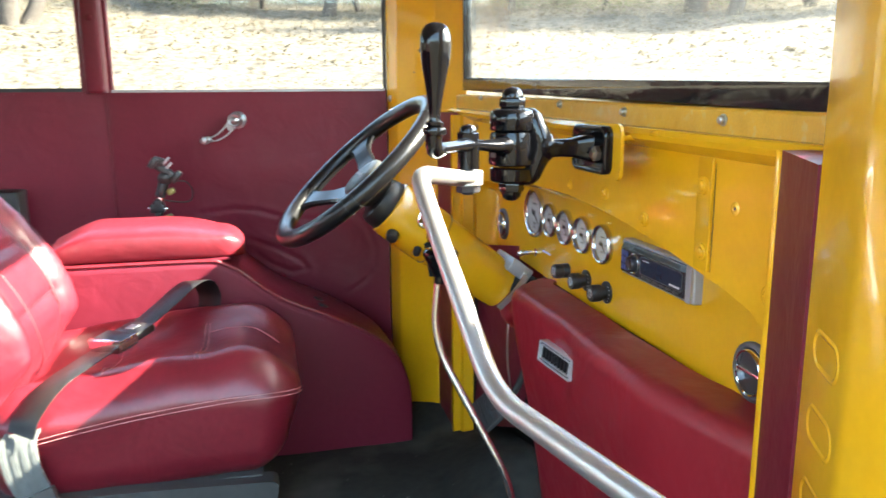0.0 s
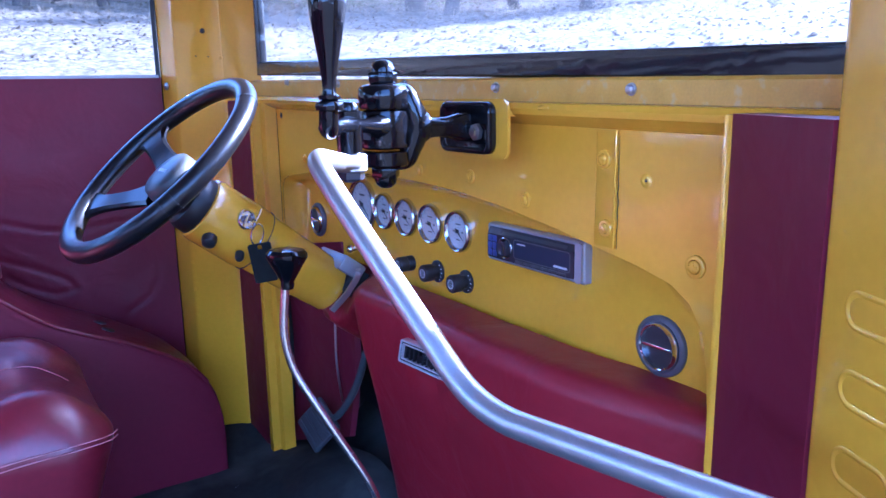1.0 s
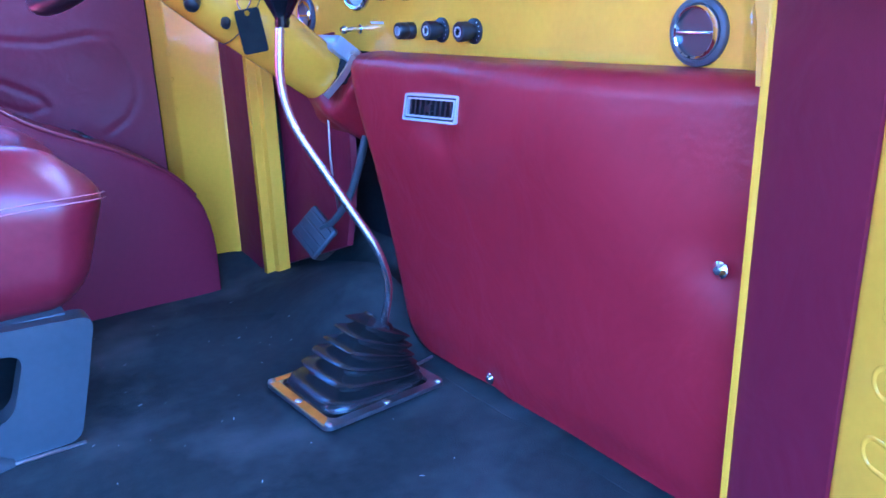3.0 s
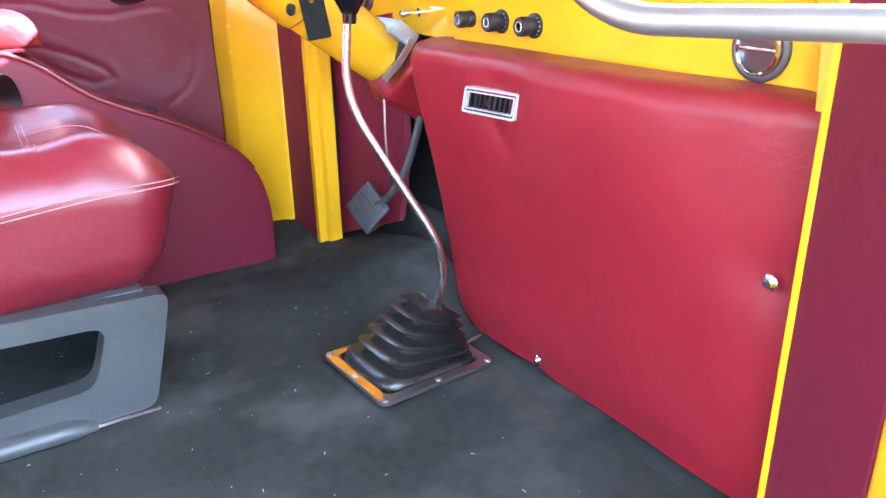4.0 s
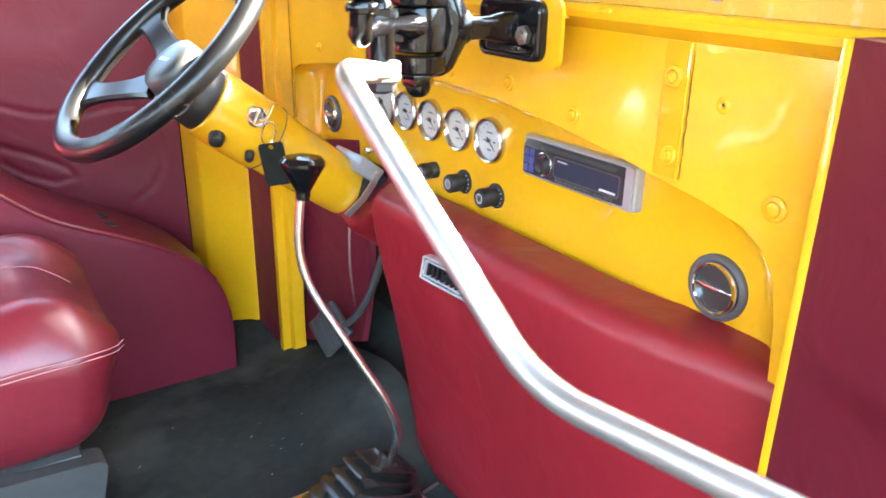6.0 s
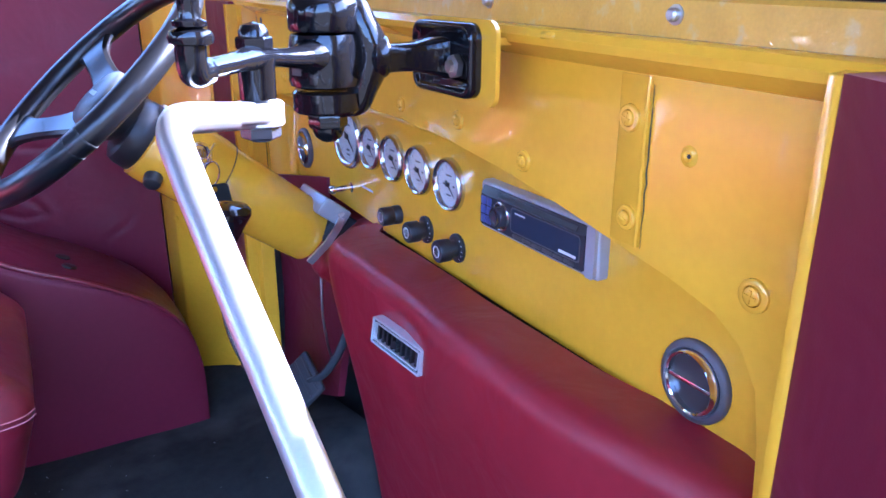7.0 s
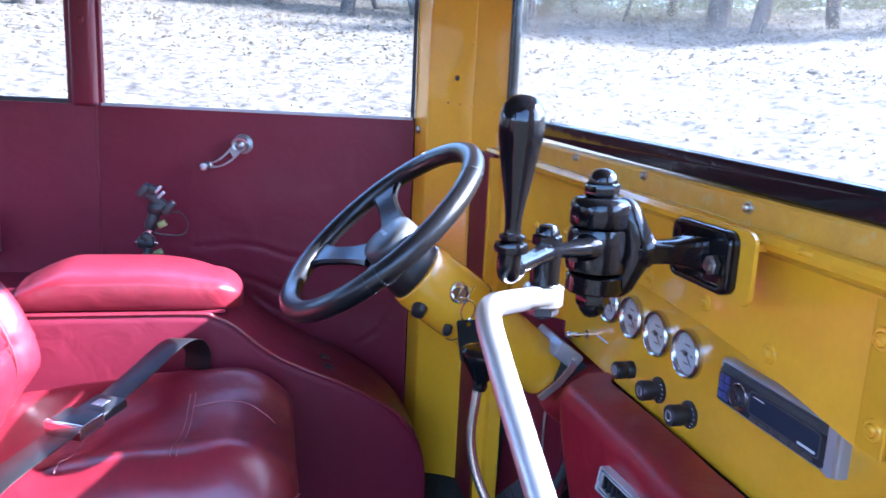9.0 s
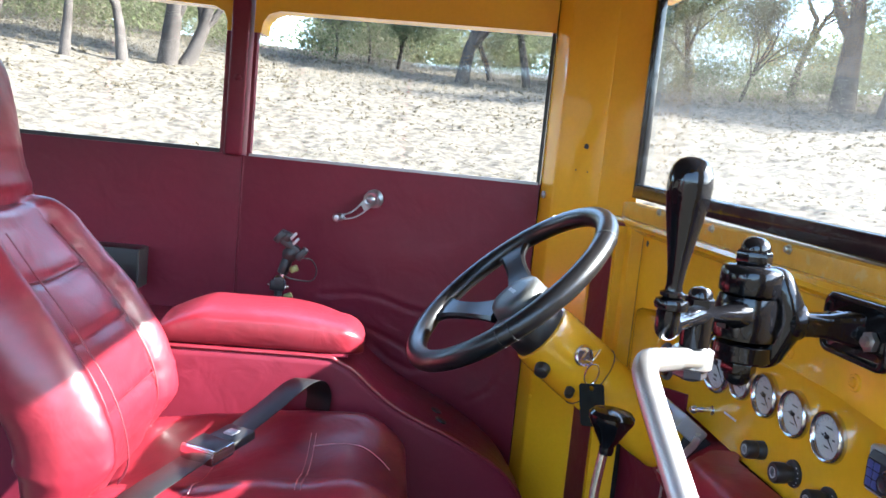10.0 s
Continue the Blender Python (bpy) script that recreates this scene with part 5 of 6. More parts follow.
for gv in (0.20, 0.36, 0.50):
    bm = B()
    sweep(bm, [back_front(-0.64 + 1.17 * i / 24, gv + .02 * (-0.64 + 1.17 * i / 24) ** 2, -0.0084) for i in range(25)], 0.0016, 6)
    part("crease_seam", bm, WELT, seat, "dark sewn crease")
for s0 in (-0.66, 0.55):
    bm = B()
    sweep(bm, [back_front(s0, .10 + .50 * i / 30, -0.0088) for i in range(31)], 0.0018, 6)
    part("crease_seam", bm, WELT, seat, "dark sewn crease")

# seat pedestal


def rounded(poly, r):
    p = poly + [poly[0], poly[1]]
    return [(v.x, v.y) for v in fillet([Vector((a, b, 0)) for a, b in p], r, 5)[1:-1]]


for y0, y1 in ((1.163, 1.200), (1.545, 1.580)):
    bm = B()
    slab(bm, rounded([(-0.20, 0.178), (0.006, 0.169), (-0.012, 0.092), (-0.034, 0.006), (-0.44, 0.0), (-0.44, 0.185)], 0.018),
         [rounded([(-0.078, 0.141), (-0.104, 0.058), (-0.38, 0.045), (-0.38, 0.155)], 0.022)],
         lambda u, v, w: Vector((u, w, v)), y0, y1)
    bmesh.ops.bevel(bm, geom=[e for e in bm.edges if abs(e.verts[0].co.y - e.verts[1].co.y) < 1e-6 and e.calc_face_angle(0) > 1.2], offset=0.008, segments=4, profile=0.5, affect="EDGES")
    part("pedestal_side", bm, GREY, seat, "grey plastic pedestal side with a long slot")
bm = B()
box(bm, -0.43, -0.022, 1.185, 1.56, 0.158, 0.174, 0.004)
part("pedestal_top", bm, GREY, seat)
bm = B()
box(bm, -0.06, -0.03, 1.195, 1.555, 0.0, 0.155, 0.004)
part("pedestal_front", bm, GREY, seat)

for y, d in ((1.163, -1), (1.580, 1)):
    bm = B()
    rings(bm, [[Vector((x, y + d * a * k, z * q)) for a, z in ((-0.004, 0.002), (0.016, 0.002), (0.019, 0.006), (0.019, 0.015), (0.014, 0.022), (0.004, 0.026), (-0.004, 0.026))]
               for x, k, q in ((-0.44, 1, 1), (-0.20, 1, 1), (-0.150, 1, .96), (-0.128, .8, .7), (-0.112, .45, .35))])
    part("foot_rail", bm, GREY, seat)
    bm = B()
    box(bm, -0.44, -0.03, y - 0.006 if d < 0 else y, y if d < 0 else y + 0.006, 0.0015, 0.0045, 0.001, 1)
    part("floor_strip", bm, STEEL, seat, "thin bright metal strip along the floor")

# seam lines on the cushion
def cush(x, y):
    s = Vector(((x + 0.190) / 0.240, (y - 1.372) / 0.208, 1))
    z = 0.360 + 0.016 * math.exp(-((abs(s.y) - 0.68) / 0.2) ** 2) - 0.016 * math.exp(-(s.y / 0.45) ** 2) - 0.022 * ss(.55, 1, s.x) + 0.010 * ss(.35, .6, s.x) * (1 - ss(.6, .95, s.x)) * (1 - abs(s.y) ** 3) - 0.030 * ss(.3, -.9, s.x)
    return Vector((x, y, z + 0.0006))


def seam(pts):
    bm = B()
    sweep(bm, smooth([cush(*p) for p in pts], 5), 0.0007, 6)
    part("stitching", bm, THREAD, seat, "pale stitched seam")


for dx in (0.0, 0.008):
    seam([(-0.118 + dx, 1.212), (-0.118 + dx, 1.24), (-0.118 + dx, 1.30), (-0.116 + dx, 1.372), (-0.116 + dx, 1.46)])
seam([(-0.257, 1.212), (-0.257, 1.24), (-0.257, 1.30), (-0.255, 1.372), (-0.257, 1.46)])
seam([(-0.110, 1.425), (-0.07, 1.426), (-0.03, 1.422), (0.0, 1.41), (0.016, 1.392)])

# ---- sculpted side box with the armrest ----
side_box = thing("side_box", "burgundy vinyl side box sweeping down beside the seat", "side box")
CURVE = [(-0.70, 0.452), (-0.30, 0.452), (-0.12, 0.451), (-0.09, 0.445), (-0.055, 0.426), (-0.02, 0.396), (0.02, 0.366), (0.07, 0.340), (0.128, 0.315), (0.175, 0.291), (0.221, 0.263), (0.25, 0.240), (0.274, 0.212), (0.293, 0.182), (0.303, 0.150), (0.309, 0.110), (0.308, 0.06), (0.306, 0.0)]
line = smooth([Vector((x, 0, z)) for x, z in CURVE], 5)
bm = B()
loops = []
for p in line:
    wy = 1.862 + 0.21 * (0.308 - p.x)
    wy = min(wy, 2.0) - 0.004
    y0 = 1.600
    loops.append([Vector((p.x, y0, -0.02)), Vector((p.x, y0, max(p.z - 0.02, -0.015))), Vector((p.x, y0 + 0.002, max(p.z - 0.007, -0.01))), Vector((p.x, y0 + 0.008, max(p.z - 0.001, -0.005))), Vector((p.x, y0 + 0.02, p.z + 0.001)),
                  Vector((p.x, 1.70, p.z + 0.004)), Vector((p.x, 1.80, p.z - 0.004)), Vector((p.x, wy, p.z - 0.02))])
rows = rings(bm, loops, close=False, cap=False)
part("body", bm, VINYL, side_box, angle=60)
bm = B()
sweep(bm, [Vector((p.x, 1.6045, p.z - 0.003)) for p in line if p.z > 0.2 and p.x > -0.66], 0.0042, 10)
part("piping", bm, LEATHER, side_box, "raised piping along the edge")
for dx, dy in ((0, 0.005), (0.006, -0.040)):
    bm = B()
    lathe(bm, (0.114 + dx, 1.700 + dy, 0.324 - dx * .6), (0.42, 0, 1), [(0.012, 0), (0.012, 0.0025), (0.010, 0.004), (0.004, 0.0042), (0, 0.0044)], 18)
    part("button", bm, PLASTIC, side_box, "small black button")

armrest = thing("armrest", "padded burgundy armrest on the side box", "armrest")
bm = B()


def arm_section(x, shrink=1.0):
    e = max(0.0, min(1.0, (x + 0.215) / 0.121))
    b = max(0.0, min(1.0, (-0.335 - x) / 0.075))
    h = 0.071 * (1 - 0.20 * e ** 1.9 - 0.42 * b ** 1.4)
    y0, y1 = 1.603 + 0.004 * e * e, 1.786 - 0.045 * e ** 2.5
    yc, hw, zc, hh = (y0 + y1) / 2, (y1 - y0) / 2 * shrink, 0.4500 + h / 2, h / 2 * shrink
    lp = []
    for i in range(40):
        a = 2 * math.pi * i / 40
        c, d = math.cos(a), math.sin(a)
        n = 0.42 if d > 0 else 0.25
        p = Vector((x, yc + hw * math.copysign(abs(c) ** 0.42, c), zc + hh * math.copysign(abs(d) ** n, d)))
        # the top leans towards the seat and the edges are soft
        if d > 0:
            p.z += 0.006 * (1 - ((p.y - yc) / hw) ** 2) * shrink - 0.006 * max(0, -(p.y - yc) / hw) * d
        lp.append(p)
    return lp


loops = [[p - Vector((dx, 0, 0)) for p in arm_section(-0.41, k)] for dx, k in ((0.010, 0.7), (0.007, 0.88), (0.003, 0.97))]
loops += [arm_section(-0.41 + 0.0079 * i) for i in range(41)]
for dx, k in ((0.010, 0.985), (0.022, 0.94), (0.033, 0.86), (0.042, 0.75), (0.049, 0.60), (0.053, 0.42)):
    loops.append([p + Vector((dx, 0, -0.028 * (1 - k))) for p in arm_section(-0.094, k)])
rings(bm, loops)
part("pad", bm, LEATHER, armrest, angle=80)
bm = B()
box(bm, -0.408, -0.070, 1.609, 1.772, 0.4475, 0.4530, 0.001)
part("base_board", bm, VINYL, armrest, "thin vinyl-covered board under the pad")

# lap belt lying across the seat
belt = thing("seat_belt", "dark grey lap belt with a chrome buckle lying on the seat", "seat belt")
pts = smooth([(-0.118, 1.588, 0.350), (-0.116, 1.584, 0.385), (-0.127, 1.556, 0.417), (-0.150, 1.522, 0.421), (-0.19, 1.455, 0.398), (-0.225, 1.405, 0.378), (-0.25, 1.36, 0.369), (-0.285, 1.28, 0.364), (-0.325, 1.20, 0.352), (-0.352, 1.162, 0.322), (-0.362, 1.152, 0.296)], 7)
bm = B()
ribbon(bm, pts, 0.052, 0.0022, lambda t: Vector((0.85, -0.50, 0.12)))
part("strap", bm, WEBBING, belt)
bm = B()
BK = Matrix.Translation((-0.240, 1.342, 0.380)) @ Matrix.Rotation(radians(60), 4, "Z") @ Matrix.Rotation(radians(-6), 4, "Y")
box(bm, -0.052, -0.006, -0.030, 0.030, -0.009, 0.012, 0.004, 2, BK)
box(bm, -0.010, 0.046, -0.026, 0.026, -0.008, 0.007, 0.004, 2, BK)
bk = part("buckle", bm, PLASTIC, belt, "black and chrome push-button buckle")
bm = B()
box(bm, -0.0545, -0.0515, -0.029, 0.029, -0.008, 0.0125, 0.001, 2, BK)
box(bm, -0.052, -0.046, -0.029, 0.029, 0.011, 0.0135, 0.001, 2, BK)
box(bm, -0.052, -0.008, -0.031, -0.029, -0.004, 0.012, 0.0008, 2, BK)
part("buckle_plate", bm, CHROME, bk, "chrome buckle plate")
bm = B()
box(bm, 0.012, 0.030, -0.009, 0.009, 0.006, 0.0090, 0.001, 2, BK)
part("push_button", bm, SILVER, bk)
strap2 = thing("seat_belt_end", "pale ribbed belt webbing with a grey end hanging beside the seat", "seat belt")
for k in range(-3, 4):
    bm = B()
    off = Vector((0.0071 * k, 0, 0.00085 * k))
    ribbon(bm, [p + off for p in smooth([(-0.362, 1.175, 0.298), (-0.367, 1.150, 0.282), (-0.360, 1.138, 0.245), (-0.345, 1.134, 0.205)], 6)], 0.0078, 0.0048 if k % 2 else 0.0030, (1, 0.0, 0.12))
    part("rib", bm, PALE_WEBBING, strap2)
bm = B()
ribbon(bm, smooth([(-0.347, 1.132, 0.212), (-0.335, 1.126, 0.18), (-0.32, 1.12, 0.15), (-0.30, 1.115, 0.11)], 5), 0.056, 0.014, (1, 0.0, 0.25))
part("buckle_sleeve", bm, GREY, strap2, "grey plastic buckle sleeve")

# ---- on the driver's wall ----
DULL = material("dull_chrome", (0.34, 0.34, 0.35), 0.30, metal=0.85, var=0.1, vscale=40)
wc = thing("window_crank", "chrome window crank on the burgundy door panel", "window crank")
k0 = DOOR(0.363, 0.726, 0.0)
bm = B()
lathe(bm, k0, (-0.2055, -0.9786, 0), [(0.021, 0), (0.021, 0.005), (0.013, 0.008), (0.012, 0.020), (0.0155, 0.022), (0.017, 0.026), (0.017, 0.033), (0.0145, 0.0375), (0.010, 0.036), (0.006, 0.040), (0, 0.041)], 32)
part("boss", bm, DULL, wc)
bm = B()
U0, V0 = 0.363, 0.726
mid = [(U0 + 0.068 * k, V0 - 0.046 * k - 0.012 * math.sin(math.pi * k)) for k in [i / 12 for i in range(13)]]
wid = [0.0135 - 0.0075 * (i / 12) ** .7 for i in range(13)]
up = [(u + w * .55, v + w * .83) for (u, v), w in zip(mid, wid)]
low = [(u - w * .55, v - w * .83) for (u, v), w in zip(mid, wid)]
ih = range(3, 11)
hole = [(mid[i][0] + (wid[i] - .0032) * .55, mid[i][1] + (wid[i] - .0032) * .83) for i in ih] + [(mid[i][0] - (wid[i] - .0032) * .55, mid[i][1] - (wid[i] - .0032) * .83) for i in reversed(ih)]
slab(bm, up + low[::-1], [hole], DOOR, -0.036, -0.029)
part("arm", bm, DULL, wc)
bm = B()
lathe(bm, DOOR(mid[-1][0], mid[-1][1], -0.027), (-0.2055, -0.9786, 0), [(0.007, 0), (0.009, 0.003), (0.009, 0.009), (0.007, 0.011), (0.0085, 0.015), (0.0095, 0.030), (0.007, 0.036), (0, 0.037)], 20)
part("knob", bm, DULL, wc)

mount = thing("phone_mount", "black jointed clamp mount standing beside the armrest", "mount")
MY = 1.842


def mp(x, z, dy=0.0):
    return Vector((x + 0.010, MY + dy, z - 0.008))


bm = B()
rod(bm, mp(-0.243, 0.42), mp(-0.243, 0.545), 0.0085, bev=0.002)
box(bm, -0.016, 0.016, -0.012, 0.012, -0.010, 0.010, 0.003, 2, Matrix.Translation(mp(-0.245, 0.538)))
part("lower_arm", bm, PLASTIC, mount)
bm = B()
rod(bm, mp(-0.267, 0.538), mp(-0.222, 0.536), 0.0035, bev=0.001)
part("pin", bm, CHROME, mount)
bm = B()
sweep(bm, [mp(-0.241, 0.542), mp(-0.236, 0.562), mp(-0.224, 0.602)], 0.0065, 12)
part("upper_arm", bm, CHROME, mount)
bm = B()
rod(bm, mp(-0.238, 0.564), mp(-0.228, 0.596), 0.0115, bev=0.002)
part("sleeve", bm, PLASTIC, mount)
for x, z, r in ((-0.224, 0.607, .016), (-0.243, 0.548, .012)):
    bm = B()
    lathe(bm, mp(x, z, 0.012), (0, -1, 0), [(r * .7, 0), (r, .004), (r, .020), (r * .7, .024), (0, .025)], 16)
    part("joint", bm, PLASTIC, mount)
bm = B()
hm = Matrix.Translation(mp(-0.224, 0.625)) @ Matrix.Rotation(radians(38), 4, "Y")
box(bm, -0.034, 0.034, -0.010, 0.010, -0.009, 0.009, 0.004, 2, hm)
box(bm, -0.036, -0.022, -0.022, 0.008, -0.012, 0.016, 0.003, 2, hm)
box(bm, 0.022, 0.036, -0.022, 0.008, -0.010, 0.018, 0.003, 2, hm)
box(bm, -0.030, -0.004, -0.012, 0.010, 0.006, 0.026, 0.004, 2, hm @ Matrix.Rotation(radians(-20), 4, "Y"))
part("clamp", bm, PLASTIC, mount)
for x, z, q in ((-0.217, 0.648, 50), (-0.212, 0.637, 45), (-0.193, 0.616, 55)):
    bm = B()
    box(bm, -0.009, 0.009, -0.012, -0.006, -0.003, 0.003, 0.0015, 2, Matrix.Translation(mp(x, z, -0.008)) @ Matrix.Rotation(radians(-q), 4, "Y"))
    part("clamp_pad", bm, SILVER, mount, "pale rubber clamp pad")
OLIVE = material("olive_plastic", (0.20, 0.20, 0.06), 0.45)
for x, z in ((-0.213, 0.577), (-0.221, 0.517)):
    bm = B()
    box(bm, -0.009, 0.009, -0.006, 0.006, -0.007, 0.007, 0.003, 2, Matrix.Translation(mp(x, z, -0.006)) @ Matrix.Rotation(radians(-25), 4, "Y"))
    part("wing_nut", bm, OLIVE, mount, "olive plastic wing nut")
for pts in ([mp(-0.205, 0.600), mp(-0.180, 0.595, .02), mp(-0.168, 0.570, .03), mp(-0.178, 0.548, .03), mp(-0.215, 0.552, .01), mp(-0.236, 0.560, .0)],):
    bm = B()
    sweep(bm, smooth(pts, 6), 0.0016, 8)
    part("cable", bm, PLASTIC, mount)

tray = thing("wall_pocket", "flat black storage pocket fixed to the quarter panel", "pocket")
bm = B()
box(bm, -0.68, -0.555, 1.945, 2.004, 0.475, 0.568, 0.004, 2)
for v in bm.verts:
    if v.co.y < 1.96 and v.co.z > 0.5:
        v.co.y -= 0.012
part("shell", bm, PLASTIC, tray)
bm = B()
box(bm, -0.5552, -0.551, 1.935, 2.002, 0.478, 0.566, 0.001, 1)
part("edge", bm, GREY, tray)

# details on the front posts
bm = B()
PN = Vector((-0.70, -0.71, 0)).normalized()


def on_post(f, z):
    return Vector((0.322, 1.796, z)).lerp(Vector((0.400, 1.719, z)), f)


lathe(bm, on_post(0.62, 0.883), PN, [(0.0055, 0.0), (0.0055, 0.0006), (0, 0.0006)], 16)
part("post_hole", bm, DARK, post_driver)
for f, z, r in ((0.45, 0.834, 0.0016), (0.70, 0.832, 0.0016), (0.93, 0.95, 0.004), (0.95, 0.83, 0.004), (0.02, 0.45, .005), (0.02, 0.40, .005), (.02, .34, .005)):
    bm = B()
    lathe(bm, on_post(f, z), PN, [(r, 0.0), (r * .8, 0.0012), (0, 0.0014)], 12)
    part("post_hole" if r < .002 else "rivet", bm, DARK if r < .002 else YELLOW, post_driver)
bm = B()
lathe(bm, Vector((0.314, 1.838, 0.775)), (-0.98, -0.18, 0), [(0.008, 0), (0.008, 0.003), (0.005, 0.005), (0, 0.0055)], 16)
part("post_screw", bm, STEEL, post_driver)

# pale lint and crumbs caught in the carpet
rng = random.Random(9)
vs, fs = [], []
for _ in range(150):
    x, y = rng.uniform(-0.35, 0.36), rng.uniform(0.62, 1.55)
    q, a = rng.uniform(0.0004, 0.0009), rng.uniform(0, 3.14)
    l = q * rng.choice((1.0, 1.3, 1.6, 4.0))
    z = floor_at((x + 3.0) / 3.51, (y - 0.12) / 1.92).z
    c, d = Vector((x, y, z + 0.002)), Vector((math.cos(a), math.sin(a), 0))
    e = Vector((-d.y, d.x, 0))
    k = len(vs)
    vs += [c - d * l - e * q, c + d * l - e * q, c + d * l + e * q, c - d * l + e * q, c + Vector((0, 0, q))]
    fs += [(k, k + 1, k + 4), (k + 1, k + 2, k + 4), (k + 2, k + 3, k + 4), (k + 3, k, k + 4)]
me = bpy.data.meshes.new("carpet_lint")
me.from_pydata(vs, [], fs)
me.materials.append(material("pale_lint", (0.30, 0.29, 0.27), 0.9))
tagged(new("carpet_lint", me), "pale lint and crumbs on the black carpet", "lint", kind="stuff")

# pressed slots on the passenger-side post: raised rims
QA, QB = Vector((0.303, 0.330, 0)), Vector((0.338, 0.406, 0))
QD = (QB - QA).normalized()
QN = Vector((-QD.y, QD.x, 0))


def SLOT(u, v, w):
    return QA + QD * (0.0355 + u) + QN * w + Vector((0, 0, v))


for z in (0.629, 0.581, 0.532, 0.484, 0.396, 0.344, 0.294, 0.244, 0.194, 0.144):
    bm = B()
    out, inn = rrect(-0.0255, 0.0255, z - 0.0125, z + 0.0125, 0.0125, 7), rrect(-0.0230, 0.0230, z - 0.0100, z + 0.0100, 0.0100, 7)
    inn2 = rrect(-0.0215, 0.0215, z - 0.0085, z + 0.0085, 0.0085, 7)
    rows = []
    for lp, w in ((out, 0.0), (rrect(-0.0243, 0.0243, z - 0.0113, z + 0.0113, 0.0113, 7), 0.0008), (inn, 0.0007), (inn2, -0.0002)):
        rows.append([SLOT(u, v, w + 0.0002) for u, v in lp])
    rings(bm, rows, cap=False)
    part("slot_rim", bm, YELLOW, post_passenger, angle=60)
bm = B()
slab(bm, rrect(-0.0025, 0.0035, 0.418, 0.464, 0.003), [], SLOT, 0.0004, 0.004)
part("latch_slot", bm, YELLOW, post_passenger)
bm = B()
lathe(bm, SLOT(0.006, 0.413, 0.0), QN, [(0.004, 0), (0.004, 0.006), (0.008, 0.007), (0.0085, 0.010), (0.007, 0.0125), (0, 0.013)], 18)
part("latch_button", bm, YELLOW, post_passenger)
for u, v in ((0.022, 0.335), (-0.02, 0.50)):
    bm = B()
    lathe(bm, SLOT(u, v, 0), QN, [(0.003, 0), (0.002, 0.0008), (0, 0.0009)], 10)
    part("rivet", bm, YELLOW, post_passenger)

# ---- outside ----
def hill(x, y):
    r = math.hypot(x - 0, y - 1)
    t = max(0.0, r - 3.0)
    h = -0.66 + 0.196 * t * t / (t + 3.0)
    far = max(0.0, r - 32)
    h -= 0.13 * far * far / (far + 12)
    return h + 0.10 * noise.noise((x * .22, y * .22, 2)) * ss(3, 9, r) + (0.05 * noise.noise((x * .9, y * .9, 7)) + 0.06 * noise.noise((x * 2.6, y * 2.6, 5)) + 0.045 * noise.noise((x * 6, y * 6, 3))) * ss(2.5, 6, r)


bm = B()
RAD = [0.0, 1.5, 3] + [3 + 0.13 * i for i in range(1, 110)] + [17.3 + 0.28 * i for i in range(1, 60)] + [36, 40, 48, 60, 90, 150, 300, 700]
ANG = [radians(-10 + 0.45 * i) for i in range(356)] + [radians(150 + 5 * i) for i in range(1, 40)]
NA = len(ANG)
rows = [[bm.verts.new((0, 1, -0.66))]]
for r in RAD[1:]:
    rows.append([bm.verts.new((r * math.cos(a), 1 + r * math.sin(a), hill(r * math.cos(a), 1 + r * math.sin(a)))) for a in ANG])
for a in range(NA):
    bm.faces.new((rows[0][0], rows[1][a], rows[1][(a + 1) % NA]))
for p, q in zip(rows[1:], rows[2:]):
    for a in range(NA):
        b = (a + 1) % NA
        bm.faces.new((p[a], q[a], q[b], p[b]))
setting("ground", bm, GROUND, "sunlit dry grassy ground rising away from the truck", "ground", 180)


